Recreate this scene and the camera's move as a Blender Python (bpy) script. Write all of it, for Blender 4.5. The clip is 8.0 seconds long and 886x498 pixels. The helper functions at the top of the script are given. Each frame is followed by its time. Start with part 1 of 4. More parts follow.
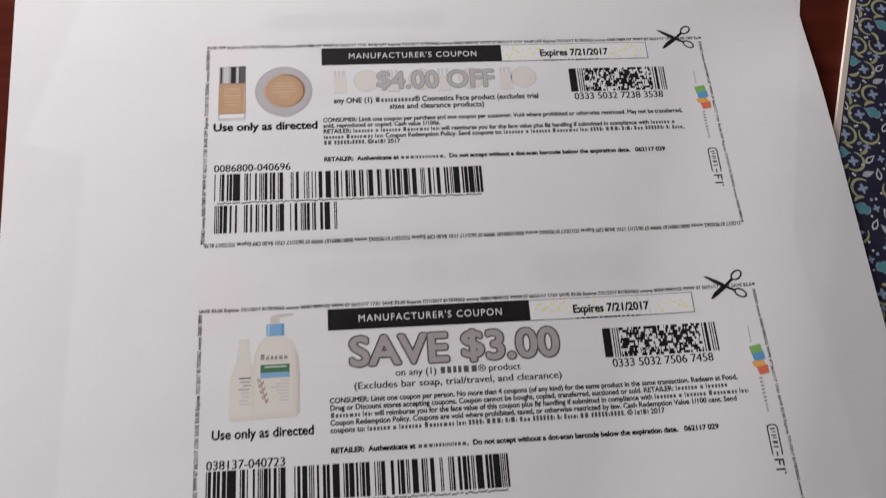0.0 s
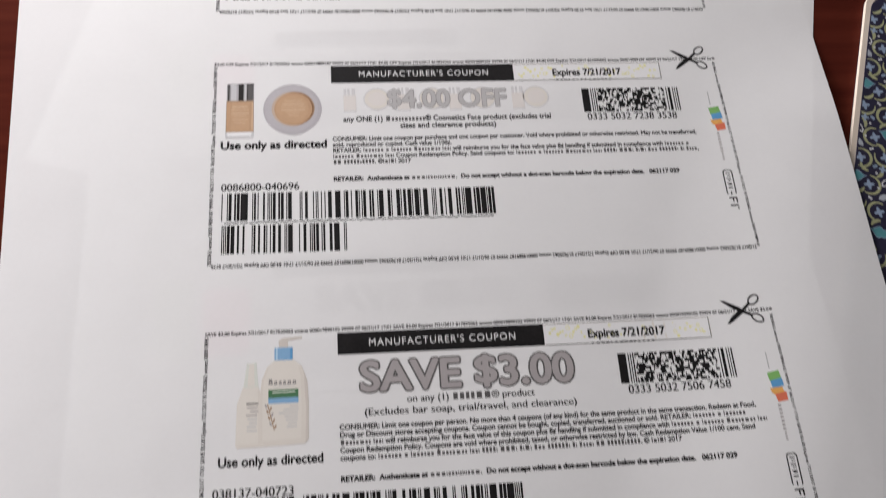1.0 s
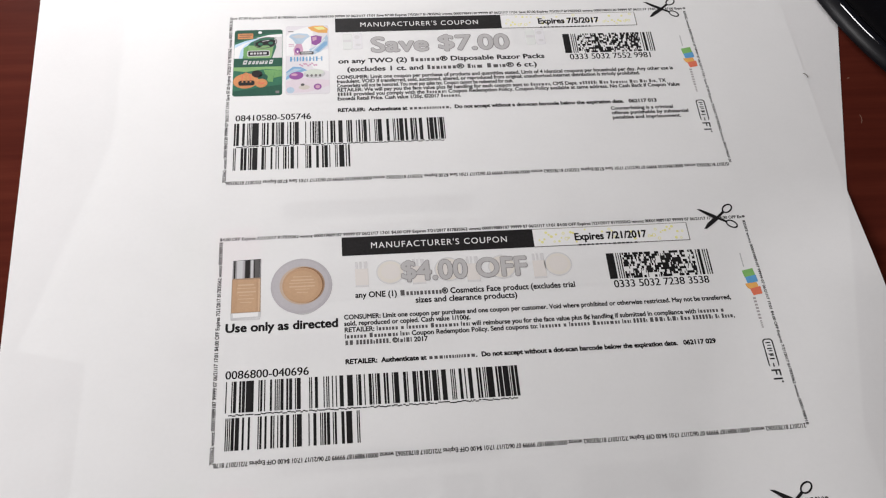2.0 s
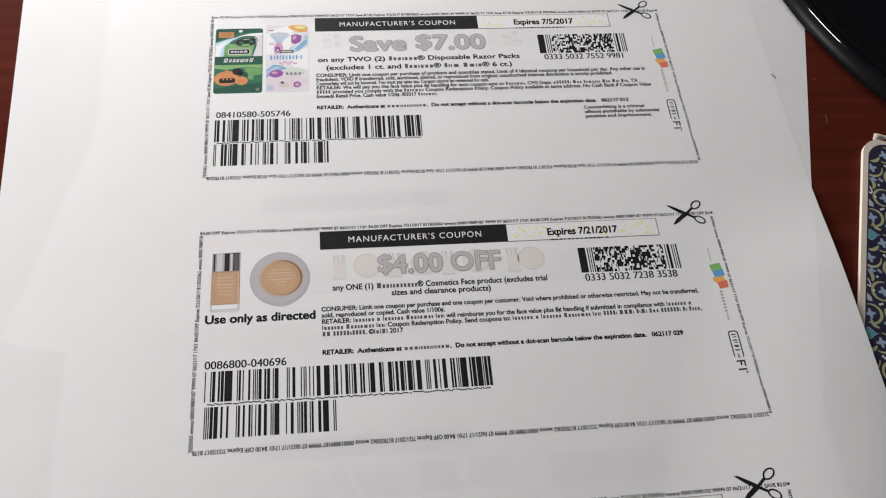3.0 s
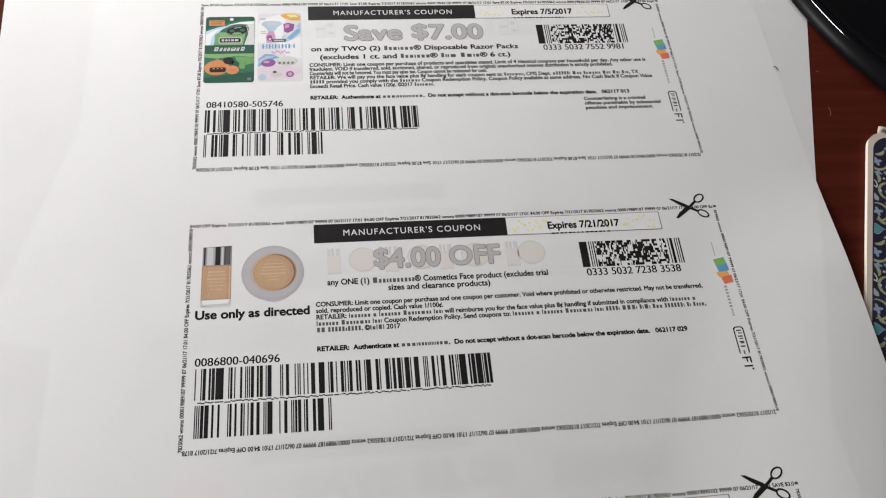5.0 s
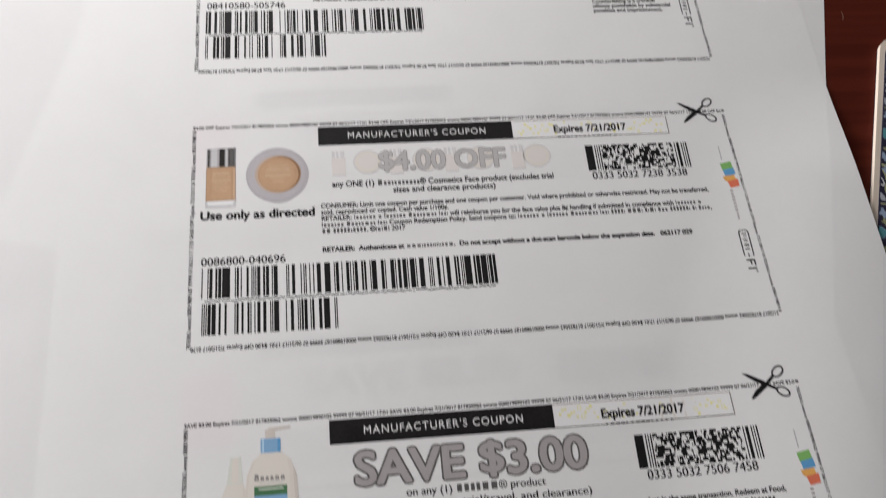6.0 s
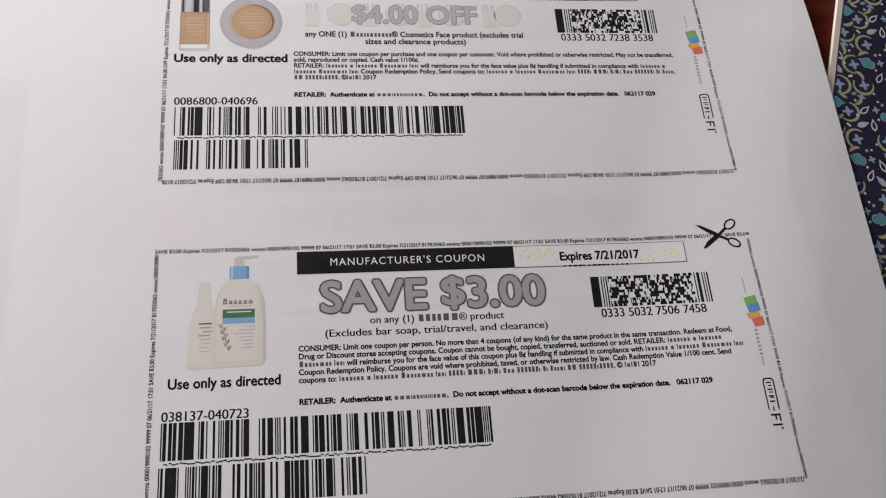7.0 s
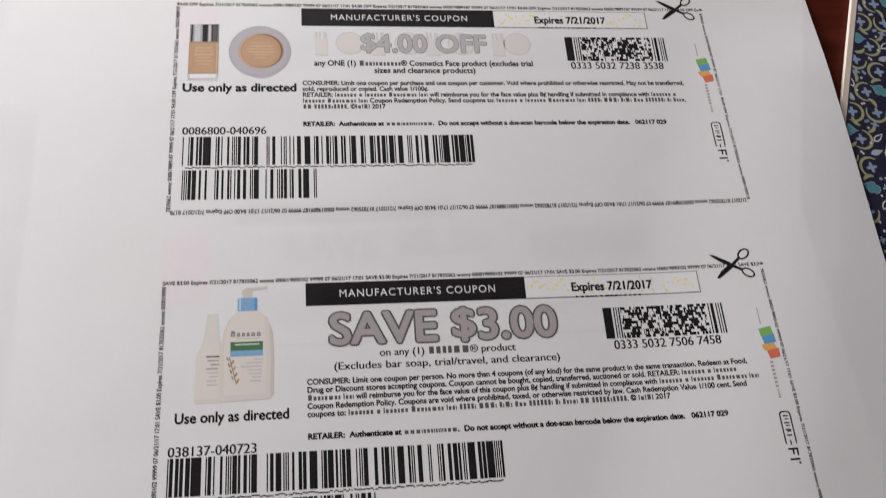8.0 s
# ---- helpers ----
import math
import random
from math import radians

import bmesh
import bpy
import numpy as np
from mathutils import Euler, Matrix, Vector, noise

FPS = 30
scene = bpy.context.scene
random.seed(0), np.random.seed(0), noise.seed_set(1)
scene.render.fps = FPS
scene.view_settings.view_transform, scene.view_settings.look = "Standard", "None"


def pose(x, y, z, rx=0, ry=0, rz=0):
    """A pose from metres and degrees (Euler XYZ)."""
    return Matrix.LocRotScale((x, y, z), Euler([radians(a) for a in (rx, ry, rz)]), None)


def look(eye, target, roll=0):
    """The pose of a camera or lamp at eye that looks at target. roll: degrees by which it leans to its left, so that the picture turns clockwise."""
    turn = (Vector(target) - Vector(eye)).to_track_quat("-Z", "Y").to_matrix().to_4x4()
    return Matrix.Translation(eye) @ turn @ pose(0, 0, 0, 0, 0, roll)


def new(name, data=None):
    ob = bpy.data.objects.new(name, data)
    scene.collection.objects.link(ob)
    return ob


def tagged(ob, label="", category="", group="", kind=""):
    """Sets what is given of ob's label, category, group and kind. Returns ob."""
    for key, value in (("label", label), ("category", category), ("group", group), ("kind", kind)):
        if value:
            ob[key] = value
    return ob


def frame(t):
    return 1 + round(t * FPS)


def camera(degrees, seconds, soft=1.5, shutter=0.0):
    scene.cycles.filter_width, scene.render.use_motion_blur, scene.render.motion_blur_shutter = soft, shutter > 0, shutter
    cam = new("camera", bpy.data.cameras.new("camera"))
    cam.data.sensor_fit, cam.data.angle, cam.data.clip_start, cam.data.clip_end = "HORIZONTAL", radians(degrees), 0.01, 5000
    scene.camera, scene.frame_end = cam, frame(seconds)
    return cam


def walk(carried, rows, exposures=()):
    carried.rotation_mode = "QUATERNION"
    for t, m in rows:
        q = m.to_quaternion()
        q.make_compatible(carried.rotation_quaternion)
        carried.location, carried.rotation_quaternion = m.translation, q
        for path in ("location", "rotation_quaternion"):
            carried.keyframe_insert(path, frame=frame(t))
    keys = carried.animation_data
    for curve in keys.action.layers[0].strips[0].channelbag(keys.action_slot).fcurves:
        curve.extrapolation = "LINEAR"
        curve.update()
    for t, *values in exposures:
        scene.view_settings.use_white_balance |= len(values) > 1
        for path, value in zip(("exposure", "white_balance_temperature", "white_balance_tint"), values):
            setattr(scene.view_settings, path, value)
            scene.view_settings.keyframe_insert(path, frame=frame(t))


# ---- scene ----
cam = camera(54.64, 8.0, soft=1.15, shutter=0.25)
ROWS = [
    (0.0, -0.03085, -0.11918, 0.21903, 20.961, -3.856, -4.033),
    (0.2, -0.03619, -0.12772, 0.21881, 20.960, -4.583, -3.859),
    (0.5, -0.03664, -0.12871, 0.21654, 19.795, -5.073, -3.413),
    (0.7, -0.03530, -0.12853, 0.21363, 20.982, -4.799, -3.319),
    (0.8, -0.03436, -0.12589, 0.21457, 21.267, -4.523, -3.469),
    (1.0, -0.03628, -0.11522, 0.21478, 21.959, -4.608, -3.955),
    (1.2, -0.03650, -0.10341, 0.21183, 24.588, -3.698, -4.625),
    (1.5, -0.03595, -0.08824, 0.21204, 26.249, -3.254, -4.690),
    (1.7, -0.03525, -0.08754, 0.21109, 27.328, -2.912, -4.560),
    (2.8, -0.03287, -0.09228, 0.21014, 28.899, -3.983, -5.142),
    (3.0, -0.03233, -0.09319, 0.21467, 28.468, -3.986, -5.024),
    (3.5, -0.03232, -0.09372, 0.21340, 28.600, -4.298, -5.009),
    (4.0, -0.03275, -0.09202, 0.21159, 28.504, -4.451, -5.150),
    (4.2, -0.03493, -0.09164, 0.20911, 28.776, -4.850, -5.425),
    (5.3, -0.03461, -0.09139, 0.20707, 28.267, -4.755, -5.373),
    (5.5, -0.03468, -0.09113, 0.20670, 27.450, -4.699, -5.382),
    (5.8, -0.03368, -0.09124, 0.20645, 25.219, -3.908, -5.345),
    (6.0, -0.03590, -0.09893, 0.20312, 24.193, -4.698, -5.252),
    (6.2, -0.03659, -0.11273, 0.19651, 23.131, -6.023, -4.667),
    (6.3, -0.03427, -0.11742, 0.19653, 22.248, -6.171, -4.267),
    (6.5, -0.03532, -0.12597, 0.19843, 21.638, -6.698, -4.194),
    (6.7, -0.03800, -0.13360, 0.19357, 22.736, -6.952, -4.547),
    (7.0, -0.03548, -0.12788, 0.19834, 21.227, -6.823, -4.348),
    (7.2, -0.03558, -0.13106, 0.19523, 22.504, -6.955, -4.571),
    (7.5, -0.03673, -0.12857, 0.19379, 21.485, -7.057, -4.382),
    (7.8, -0.03735, -0.13108, 0.19219, 23.144, -7.021, -4.439),
    (8.0, -0.03649, -0.12457, 0.19680, 22.604, -6.516, -4.305),
]
# seconds, stops, kelvin, tint
EXPOSURES = [(0.0, 0.25, 6500, 13), (0.5, 0.38, 6500, 13.5), (1.0, 0.43, 6500, 11.5), (1.5, 0.46, 6500, 10), (3.0, 0.33, 6500, 9), (4.0, 0.34, 6500, 8), (5.5, 0.34, 6500, 8), (6.0, 0.32, 6500, 10), (6.5, 0.28, 6500, 12), (7.0, 0.31, 6500, 13), (7.5, 0.32, 6500, 13), (8.0, 0.35, 6500, 12)]
walk(cam, [(t, pose(x, y, z, rx, ry, rz)) for t, x, y, z, rx, ry, rz in ROWS], EXPOSURES)

# ---- light: area lamps stand in for daylight at two unseen windows ----
world = bpy.data.worlds.new("sky")
scene.world = world
world.use_nodes = True
sky = world.node_tree.nodes.new("ShaderNodeTexSky")
sky.sky_type, sky.sun_disc = "NISHITA", False
sky.sun_elevation, sky.sun_rotation = radians(38), radians(60)
back = world.node_tree.nodes["Background"]
back.inputs["Strength"].default_value = 0.1
world.node_tree.links.new(sky.outputs["Color"], back.inputs["Color"])

WINDOW = dict(x0=-0.44, x1=0.04, z0=0.05, z1=0.33)
SIDE = dict(y0=-0.08, y1=0.20, z0=0.05, z1=0.33)
# the west lamp is added as fill and for the dish rim's highlight
for name, wide, high, power, m in (("north_daylight", 0.40, 0.22, 5.9, look((-0.20, 0.645, 0.19), (-0.20, 0.0, 0.19))), ("west_fill_lamp", 0.22, 0.22, 4.9, look((-0.645, 0.06, 0.19), (0.0, 0.06, 0.19)))):
    lamp_data = bpy.data.lights.new(name, "AREA")
    lamp_data.shape, lamp_data.size, lamp_data.size_y = "RECTANGLE", wide, high
    lamp_data.energy, lamp_data.color = power, (1.0, 0.968, 0.970)
    new(name, lamp_data).matrix_world = m

# ---- materials ----
def material(name):
    m = bpy.data.materials.new(name)
    m.use_nodes = True
    return m, m.node_tree, m.node_tree.nodes["Principled BSDF"]


def coords(tree, scale):
    c = tree.nodes.new("ShaderNodeTexCoord")
    mp = tree.nodes.new("ShaderNodeMapping")
    mp.inputs["Scale"].default_value = scale
    tree.links.new(c.outputs["Object"], mp.inputs["Vector"])
    return mp.outputs["Vector"]


def noise_node(tree, vec, scale, detail=4.0, rough=0.55):
    n = tree.nodes.new("ShaderNodeTexNoise")
    n.inputs["Scale"].default_value = scale
    n.inputs["Detail"].default_value = detail
    n.inputs["Roughness"].default_value = rough
    tree.links.new(vec, n.inputs["Vector"])
    return n.outputs["Fac"]


def ramp(tree, fac, stops):
    r = tree.nodes.new("ShaderNodeValToRGB")
    while len(r.color_ramp.elements) < len(stops):
        r.color_ramp.elements.new(0.5)
    for e, (pos, col) in zip(r.color_ramp.elements, stops):
        e.position, e.color = pos, (*col, 1)
    tree.links.new(fac, r.inputs["Fac"])
    return r.outputs["Color"]


def bump(tree, bsdf, fac, strength, distance):
    b = tree.nodes.new("ShaderNodeBump")
    b.inputs["Strength"].default_value = strength
    b.inputs["Distance"].default_value = distance
    tree.links.new(fac, b.inputs["Height"])
    tree.links.new(b.outputs["Normal"], bsdf.inputs["Normal"])


def mottled(name, col, scale=400.0, spread=0.12, rough=0.6, relief=0.0, specular=0.4):
    """A surface whose colour varies a little at two scales."""
    m, tree, bsdf = material(name)
    vec = coords(tree, (1, 1, 1))
    a = noise_node(tree, vec, scale, 3)
    b = noise_node(tree, vec, scale / 9, 3)
    mix = tree.nodes.new("ShaderNodeMath")
    mix.operation = "MULTIPLY_ADD"
    mix.inputs[1].default_value = 0.5
    tree.links.new(a, mix.inputs[0])
    half = tree.nodes.new("ShaderNodeMath")
    half.operation = "MULTIPLY"
    half.inputs[1].default_value = 0.5
    tree.links.new(b, half.inputs[0])
    tree.links.new(half.outputs[0], mix.inputs[2])
    lo = tuple(max(0, c * (1 - spread)) for c in col)
    hi = tuple(min(1, c * (1 + spread)) for c in col)
    tree.links.new(ramp(tree, mix.outputs[0], [(0.3, lo), (0.7, hi)]), bsdf.inputs["Base Color"])
    bsdf.inputs["Roughness"].default_value = rough
    bsdf.inputs["Specular IOR Level"].default_value = specular
    if relief:
        bump(tree, bsdf, a, 0.5, relief)
    return m


def paper_material(name):
    """White office paper: fine fibres, and a slight cockle that shades it unevenly."""
    mat = mottled(name, (0.87, 0.87, 0.87), 900, 0.02, 0.5, 0.00003, 0.5)
    tree = mat.node_tree
    fibre = [k for k in tree.nodes if k.bl_idname == "ShaderNodeBump"][0]
    cockle = tree.nodes.new("ShaderNodeBump")
    cockle.inputs["Strength"].default_value = 0.6
    cockle.inputs["Distance"].default_value = 0.0006
    tree.links.new(noise_node(tree, coords(tree, (1, 1, 1)), 16.0, 2), cockle.inputs["Height"])
    tree.links.new(cockle.outputs["Normal"], fibre.inputs["Normal"])
    through_light = tree.nodes.new("ShaderNodeBsdfTranslucent")
    through_light.inputs["Color"].default_value = (0.95, 0.95, 0.93, 1)
    share = tree.nodes.new("ShaderNodeMixShader")
    share.inputs["Fac"].default_value = SHEER
    tree.links.new(tree.nodes["Principled BSDF"].outputs[0], share.inputs[1])
    tree.links.new(through_light.outputs[0], share.inputs[2])
    tree.links.new(share.outputs[0], tree.nodes["Material Output"].inputs["Surface"])
    return mat


SHEER = 0.21  # the share of light that passes a sheet's face
PAPER = paper_material("white_paper")
PAPER_UNDER = paper_material("white_paper_under")
PAPER_BACK, _tree, _bsdf = material("sheer_paper_underside")
_sheer = _tree.nodes.new("ShaderNodeBsdfTransparent")
_tree.links.new(_sheer.outputs[0], _tree.nodes["Material Output"].inputs["Surface"])


def ink(name, col, spread=0.10, specular=0.09):
    return mottled("ink_" + name, col, 1500, spread, 0.6, 0, specular)


INK = {
    "black": ink("black", (0.013, 0.012, 0.0125), 0.5),
    "white": ink("white", (0.75, 0.75, 0.75), 0.03, 0.5),
    "grey": ink("grey", (0.36, 0.335, 0.335), 0.08),
    "dark_grey": ink("dark_grey", (0.10, 0.095, 0.095), 0.15),
    "light_grey": ink("light_grey", (0.45, 0.44, 0.44), 0.06),
    "soft_grey": ink("soft_grey", (0.20, 0.19, 0.19), 0.1),
    "mid_grey": ink("mid_grey", (0.19, 0.18, 0.18), 0.1),
    "pale_grey": ink("pale_grey", (0.50, 0.50, 0.50), 0.05),
    "ghost_tan": ink("ghost_tan", (0.67, 0.635, 0.605), 0.02, 0.4),
    "ghost_grey": ink("ghost_grey", (0.60, 0.59, 0.595), 0.02, 0.4),
    "ghost_green": ink("ghost_green", (0.665, 0.685, 0.665), 0.02, 0.4),
    "ghost_lilac": ink("ghost_lilac", (0.69, 0.68, 0.70), 0.02, 0.4),
    "tan": ink("tan", (0.47, 0.30, 0.182), 0.10),
    "tan_mid": ink("tan_mid", (0.50, 0.325, 0.20), 0.08),
    "umber": ink("umber", (0.36, 0.25, 0.17), 0.15),
    "mint_pale": ink("mint_pale", (0.63, 0.65, 0.595), 0.03),
    "label_green": ink("label_green", (0.07, 0.17, 0.085), 0.2),
    "tan_light": ink("tan_light", (0.58, 0.41, 0.28), 0.05),
    "ring_tan": ink("ring_tan", (0.50, 0.39, 0.31), 0.06),
    "ring_pale": ink("ring_pale", (0.46, 0.44, 0.46), 0.06),
    "cap_black": ink("cap_black", (0.022, 0.019, 0.019), 0.3),
    "cap_grey": ink("cap_grey", (0.30, 0.295, 0.30), 0.1),
    "pack_pale": ink("pack_pale", (0.69, 0.665, 0.695), 0.03),
    "pack_rose": ink("pack_rose", (0.68, 0.60, 0.65), 0.05),
    "brown": ink("brown", (0.24, 0.13, 0.07), 0.2),
    "lavender": ink("lavender", (0.43, 0.41, 0.43), 0.06),
    "silver": ink("silver", (0.55, 0.55, 0.56), 0.05),
    "cream": ink("cream", (0.68, 0.645, 0.59), 0.02),
    "cream_mid": ink("cream_mid", (0.65, 0.61, 0.555), 0.02),
    "cream_shade": ink("cream_shade", (0.58, 0.535, 0.49), 0.02),
    "mint": ink("mint", (0.60, 0.64, 0.57), 0.05),
    "sky": ink("sky", (0.215, 0.385, 0.58), 0.08),
    "light_blue": ink("light_blue", (0.45, 0.62, 0.76), 0.08),
    "pack_green": ink("pack_green", (0.030, 0.145, 0.085), 0.2),
    "green": ink("green", (0.15, 0.33, 0.12), 0.15),
    "deep_green": ink("deep_green", (0.018, 0.085, 0.055), 0.2),
    "lime": ink("lime", (0.22, 0.40, 0.16), 0.15),
    "blue": ink("blue", (0.11, 0.31, 0.55), 0.1),
    "orange": ink("orange", (0.72, 0.38, 0.11), 0.08),
    "pumpkin": ink("pumpkin", (0.58, 0.25, 0.10), 0.2),
    "mauve": ink("mauve", (0.56, 0.33, 0.45), 0.12),
    "dusty_blue": ink("dusty_blue", (0.42, 0.53, 0.64), 0.12),
    "leaf_green": ink("leaf_green", (0.20, 0.42, 0.13), 0.1),
    "red": ink("red", (0.66, 0.17, 0.10), 0.1),
    "yellow": ink("yellow", (0.74, 0.71, 0.30), 0.05),
    "purple": ink("purple", (0.27, 0.09, 0.30), 0.1),
    "pink": ink("pink", (0.74, 0.36, 0.46), 0.08),
}

# lacquered dark cherry wood, its grain along x
WOOD, _tree, _bsdf = material("cherry_wood")
_vec = coords(_tree, (2.0, 30.0, 30.0))
_grain = noise_node(_tree, _vec, 6.0, 8, 0.62)
_tree.links.new(ramp(_tree, _grain, [(0.28, (0.052, 0.0095, 0.0062)), (0.52, (0.074, 0.0140, 0.0086)), (0.75, (0.100, 0.0210, 0.0125))]), _bsdf.inputs["Base Color"])
_bsdf.inputs["Roughness"].default_value = 0.34
_bsdf.inputs["Specular IOR Level"].default_value = 0.03
bump(_tree, _bsdf, _grain, 0.15, 0.0002)

GLAZE, _tree, _bsdf = material("black_glaze")
_bsdf.inputs["Base Color"].default_value = (0.0035, 0.004, 0.006, 1)
_bsdf.inputs["Roughness"].default_value = 0.06
_bsdf.inputs["Specular IOR Level"].default_value = 0.25
_bsdf.inputs["Coat Weight"].default_value = 0.55
_bsdf.inputs["Coat Roughness"].default_value = 0.03
_n = noise_node(_tree, coords(_tree, (1, 1, 1)), 60.0, 3)
bump(_tree, _bsdf, _n, 0.08, 0.0004)

SATIN = mottled("satin_black", (0.006, 0.006, 0.007), 300, 0.3, 0.30, 0.00004, 0.05)
NAVY = mottled("navy_cover", (0.020, 0.018, 0.040), 1200, 0.35, 0.45, 0.00004)
PAGES, _tree, _bsdf = material("cream_page_edges")
_lines = noise_node(_tree, coords(_tree, (30, 30, 9000)), 1.0, 3)
_tree.links.new(ramp(_tree, _lines, [(0.3, (0.50, 0.43, 0.35)), (0.7, (0.65, 0.57, 0.48))]), _bsdf.inputs["Base Color"])
_bsdf.inputs["Roughness"].default_value = 0.85
bump(_tree, _bsdf, _lines, 0.4, 0.0002)
PATTERN = {
    "lime": mottled("cover_lime", (0.33, 0.34, 0.19), 900, 0.15, 0.5),
    "teal": mottled("cover_teal", (0.075, 0.235, 0.26), 900, 0.15, 0.5),
    "blue": mottled("cover_blue", (0.24, 0.31, 0.42), 900, 0.15, 0.5),
    "grey": mottled("cover_grey", (0.36, 0.39, 0.43), 900, 0.12, 0.5),
    "white": mottled("cover_white", (0.55, 0.56, 0.58), 900, 0.1, 0.5),
}
TAG = mottled("tag_cloth", (0.50, 0.46, 0.40), 500, 0.55, 0.9, 0.0001)
# paints of the unseen room, kept dark so that less light bounces back
WALL = mottled("painted_wall", (0.17, 0.155, 0.145), 12, 0.05, 0.9, 0.0005)
CEILING = mottled("ceiling_paint", (0.34, 0.335, 0.33), 12, 0.03, 0.9, 0.0005)
CARPET = mottled("floor_carpet", (0.20, 0.17, 0.14), 300, 0.2, 0.95, 0.002)
FRAME = mottled("window_paint", (0.75, 0.75, 0.74), 60, 0.03, 0.5)
FIBRE = mottled("dark_fibre", (0.16, 0.15, 0.14), 900, 0.2, 0.8)
SCRATCH = mottled("pale_scratch", (0.19, 0.10, 0.07), 900, 0.2, 0.7)
GLASS, _tree, _bsdf = material("window_glass")
_bsdf.inputs["Transmission Weight"].default_value = 1.0
_bsdf.inputs["Roughness"].default_value = 0.0


# ---- mesh helpers ----
def mesh_object(name, verts, faces, mats, slots=None, parent=None, label="", smooth=False):
    me = bpy.data.meshes.new(name)
    me.from_pydata(verts, [], faces)
    for m in mats:
        me.materials.append(m)
    if slots is not None:
        me.polygons.foreach_set("material_index", slots)
    if smooth:
        me.polygons.foreach_set("use_smooth", [True] * len(me.polygons))
    me.update()
    ob = new(name, me)
    if parent is not None:
        ob.parent = parent
    if label:
        tagged(ob, label)
    return ob


def part(name, bm, mat, parent=None, label="", smooth=False):
    me = bpy.data.meshes.new(name)
    bm.to_mesh(me)
    bm.free()
    me.materials.append(mat)
    if smooth:
        me.polygons.foreach_set("use_smooth", [True] * len(me.polygons))
    ob = new(name, me)
    if parent is not None:
        ob.parent = parent
    if label:
        tagged(ob, label)
    return ob


def box(x0, y0, z0, x1, y1, z1, bevel=0.0):
    bm = bmesh.new()
    bmesh.ops.create_cube(bm, size=1)
    bmesh.ops.transform(bm, verts=bm.verts, matrix=Matrix.LocRotScale(((x0 + x1) / 2, (y0 + y1) / 2, (z0 + z1) / 2), None, (x1 - x0, y1 - y0, z1 - z0)))
    if bevel:
        bmesh.ops.bevel(bm, geom=bm.edges[:], offset=bevel, segments=3, affect="EDGES", profile=0.5)
    return bm


def smooth_step(a):
    a = min(1.0, max(0.0, a))
    return a * a * (3 - 2 * a)


# ---- the unseen room that closes the place, painted dark to limit bounce light ----
TABLE_Z = -0.0001
FLOOR_Z = TABLE_Z - 0.75
RX0, RX1, RY0, RY1, RZ1 = -0.62, 2.4, -1.8, 0.62, FLOOR_Z + 2.45
tagged(part("floor", box(RX0 - 0.1, RY0 - 0.1, FLOOR_Z - 0.1, RX1 + 0.1, RY1 + 0.1, FLOOR_Z), CARPET), "brown carpet floor under the table", "floor", kind="structure")
tagged(part("ceiling", box(RX0 - 0.1, RY0 - 0.1, RZ1, RX1 + 0.1, RY1 + 0.1, RZ1 + 0.1), CEILING), "plain white painted ceiling", "ceiling", kind="structure")
for name, dims in (("wall_east", (RX1, RY0, FLOOR_Z, RX1 + 0.1, RY1, RZ1)), ("wall_south", (RX0, RY0 - 0.1, FLOOR_Z, RX1, RY0, RZ1))):
    tagged(part(name, box(*dims), WALL), "plain beige painted wall", "wall", kind="structure")


def window_wall(wall_name, window_name, along_x, at, lo, hi, a0, a1, z0, z1):
    """A wall 0.1 m thick with one framed and glazed opening; its inner face lies at the coordinate at."""
    far = at + 0.1 if along_x else at - 0.1
    put = lambda a, u, c, b, v, d: (a, min(u, v), c, b, max(u, v), d) if along_x else (min(u, v), a, c, max(u, v), b, d)
    bm = bmesh.new()
    for q in ((lo, FLOOR_Z, hi, z0), (lo, z1, hi, RZ1), (lo, z0, a0, z1), (a1, z0, hi, z1)):
        piece = box(*put(q[0], at, q[1], q[2], far, q[3]))
        piece.verts.index_update()
        idx = [bm.verts.new(v.co) for v in piece.verts]
        for f in piece.faces:
            bm.faces.new([idx[v.index] for v in f.verts])
        piece.free()
    tagged(part(wall_name, bm, WALL), "plain beige painted wall with a window opening", "wall", kind="structure")
    win = tagged(new(window_name), "white framed unseen window added around an area lamp", "window", kind="structure")
    mid, s = (at + far) / 2, 0.02
    for q in ((a0, z0, a0 + 0.03, z1), (a1 - 0.03, z0, a1, z1), (a0 + 0.03, z0, a1 - 0.03, z0 + 0.03), (a0 + 0.03, z1 - 0.03, a1 - 0.03, z1)):
        part("window_frame", box(*put(q[0], mid - s, q[1], q[2], mid + s, q[3]), 0.004), FRAME, win)
    glass = part("pane", box(*put(a0 + 0.03, mid - 0.003, z0 + 0.03, a1 - 0.03, mid + 0.003, z1 - 0.03)), GLASS, win)
    glass.visible_shadow = False


window_wall("wall_north", "window_1", True, RY1, RX0, RX1, WINDOW["x0"], WINDOW["x1"], WINDOW["z0"], WINDOW["z1"])
# out of view, added only to frame the west lamp
window_wall("wall_west", "added_west_window", False, RX0, RY0, RY1, SIDE["y0"], SIDE["y1"], SIDE["z0"], SIDE["z1"])

# ---- the table ----
table = tagged(new("table"), "dark cherry wood table with a lacquered top", "table")
table.location = (0.25, 0.03, FLOOR_Z)
TH = TABLE_Z - FLOOR_Z
part("tabletop", box(-0.85, -0.55, TH - 0.03, 0.85, 0.55, TH, 0.004), WOOD, table, smooth=False)
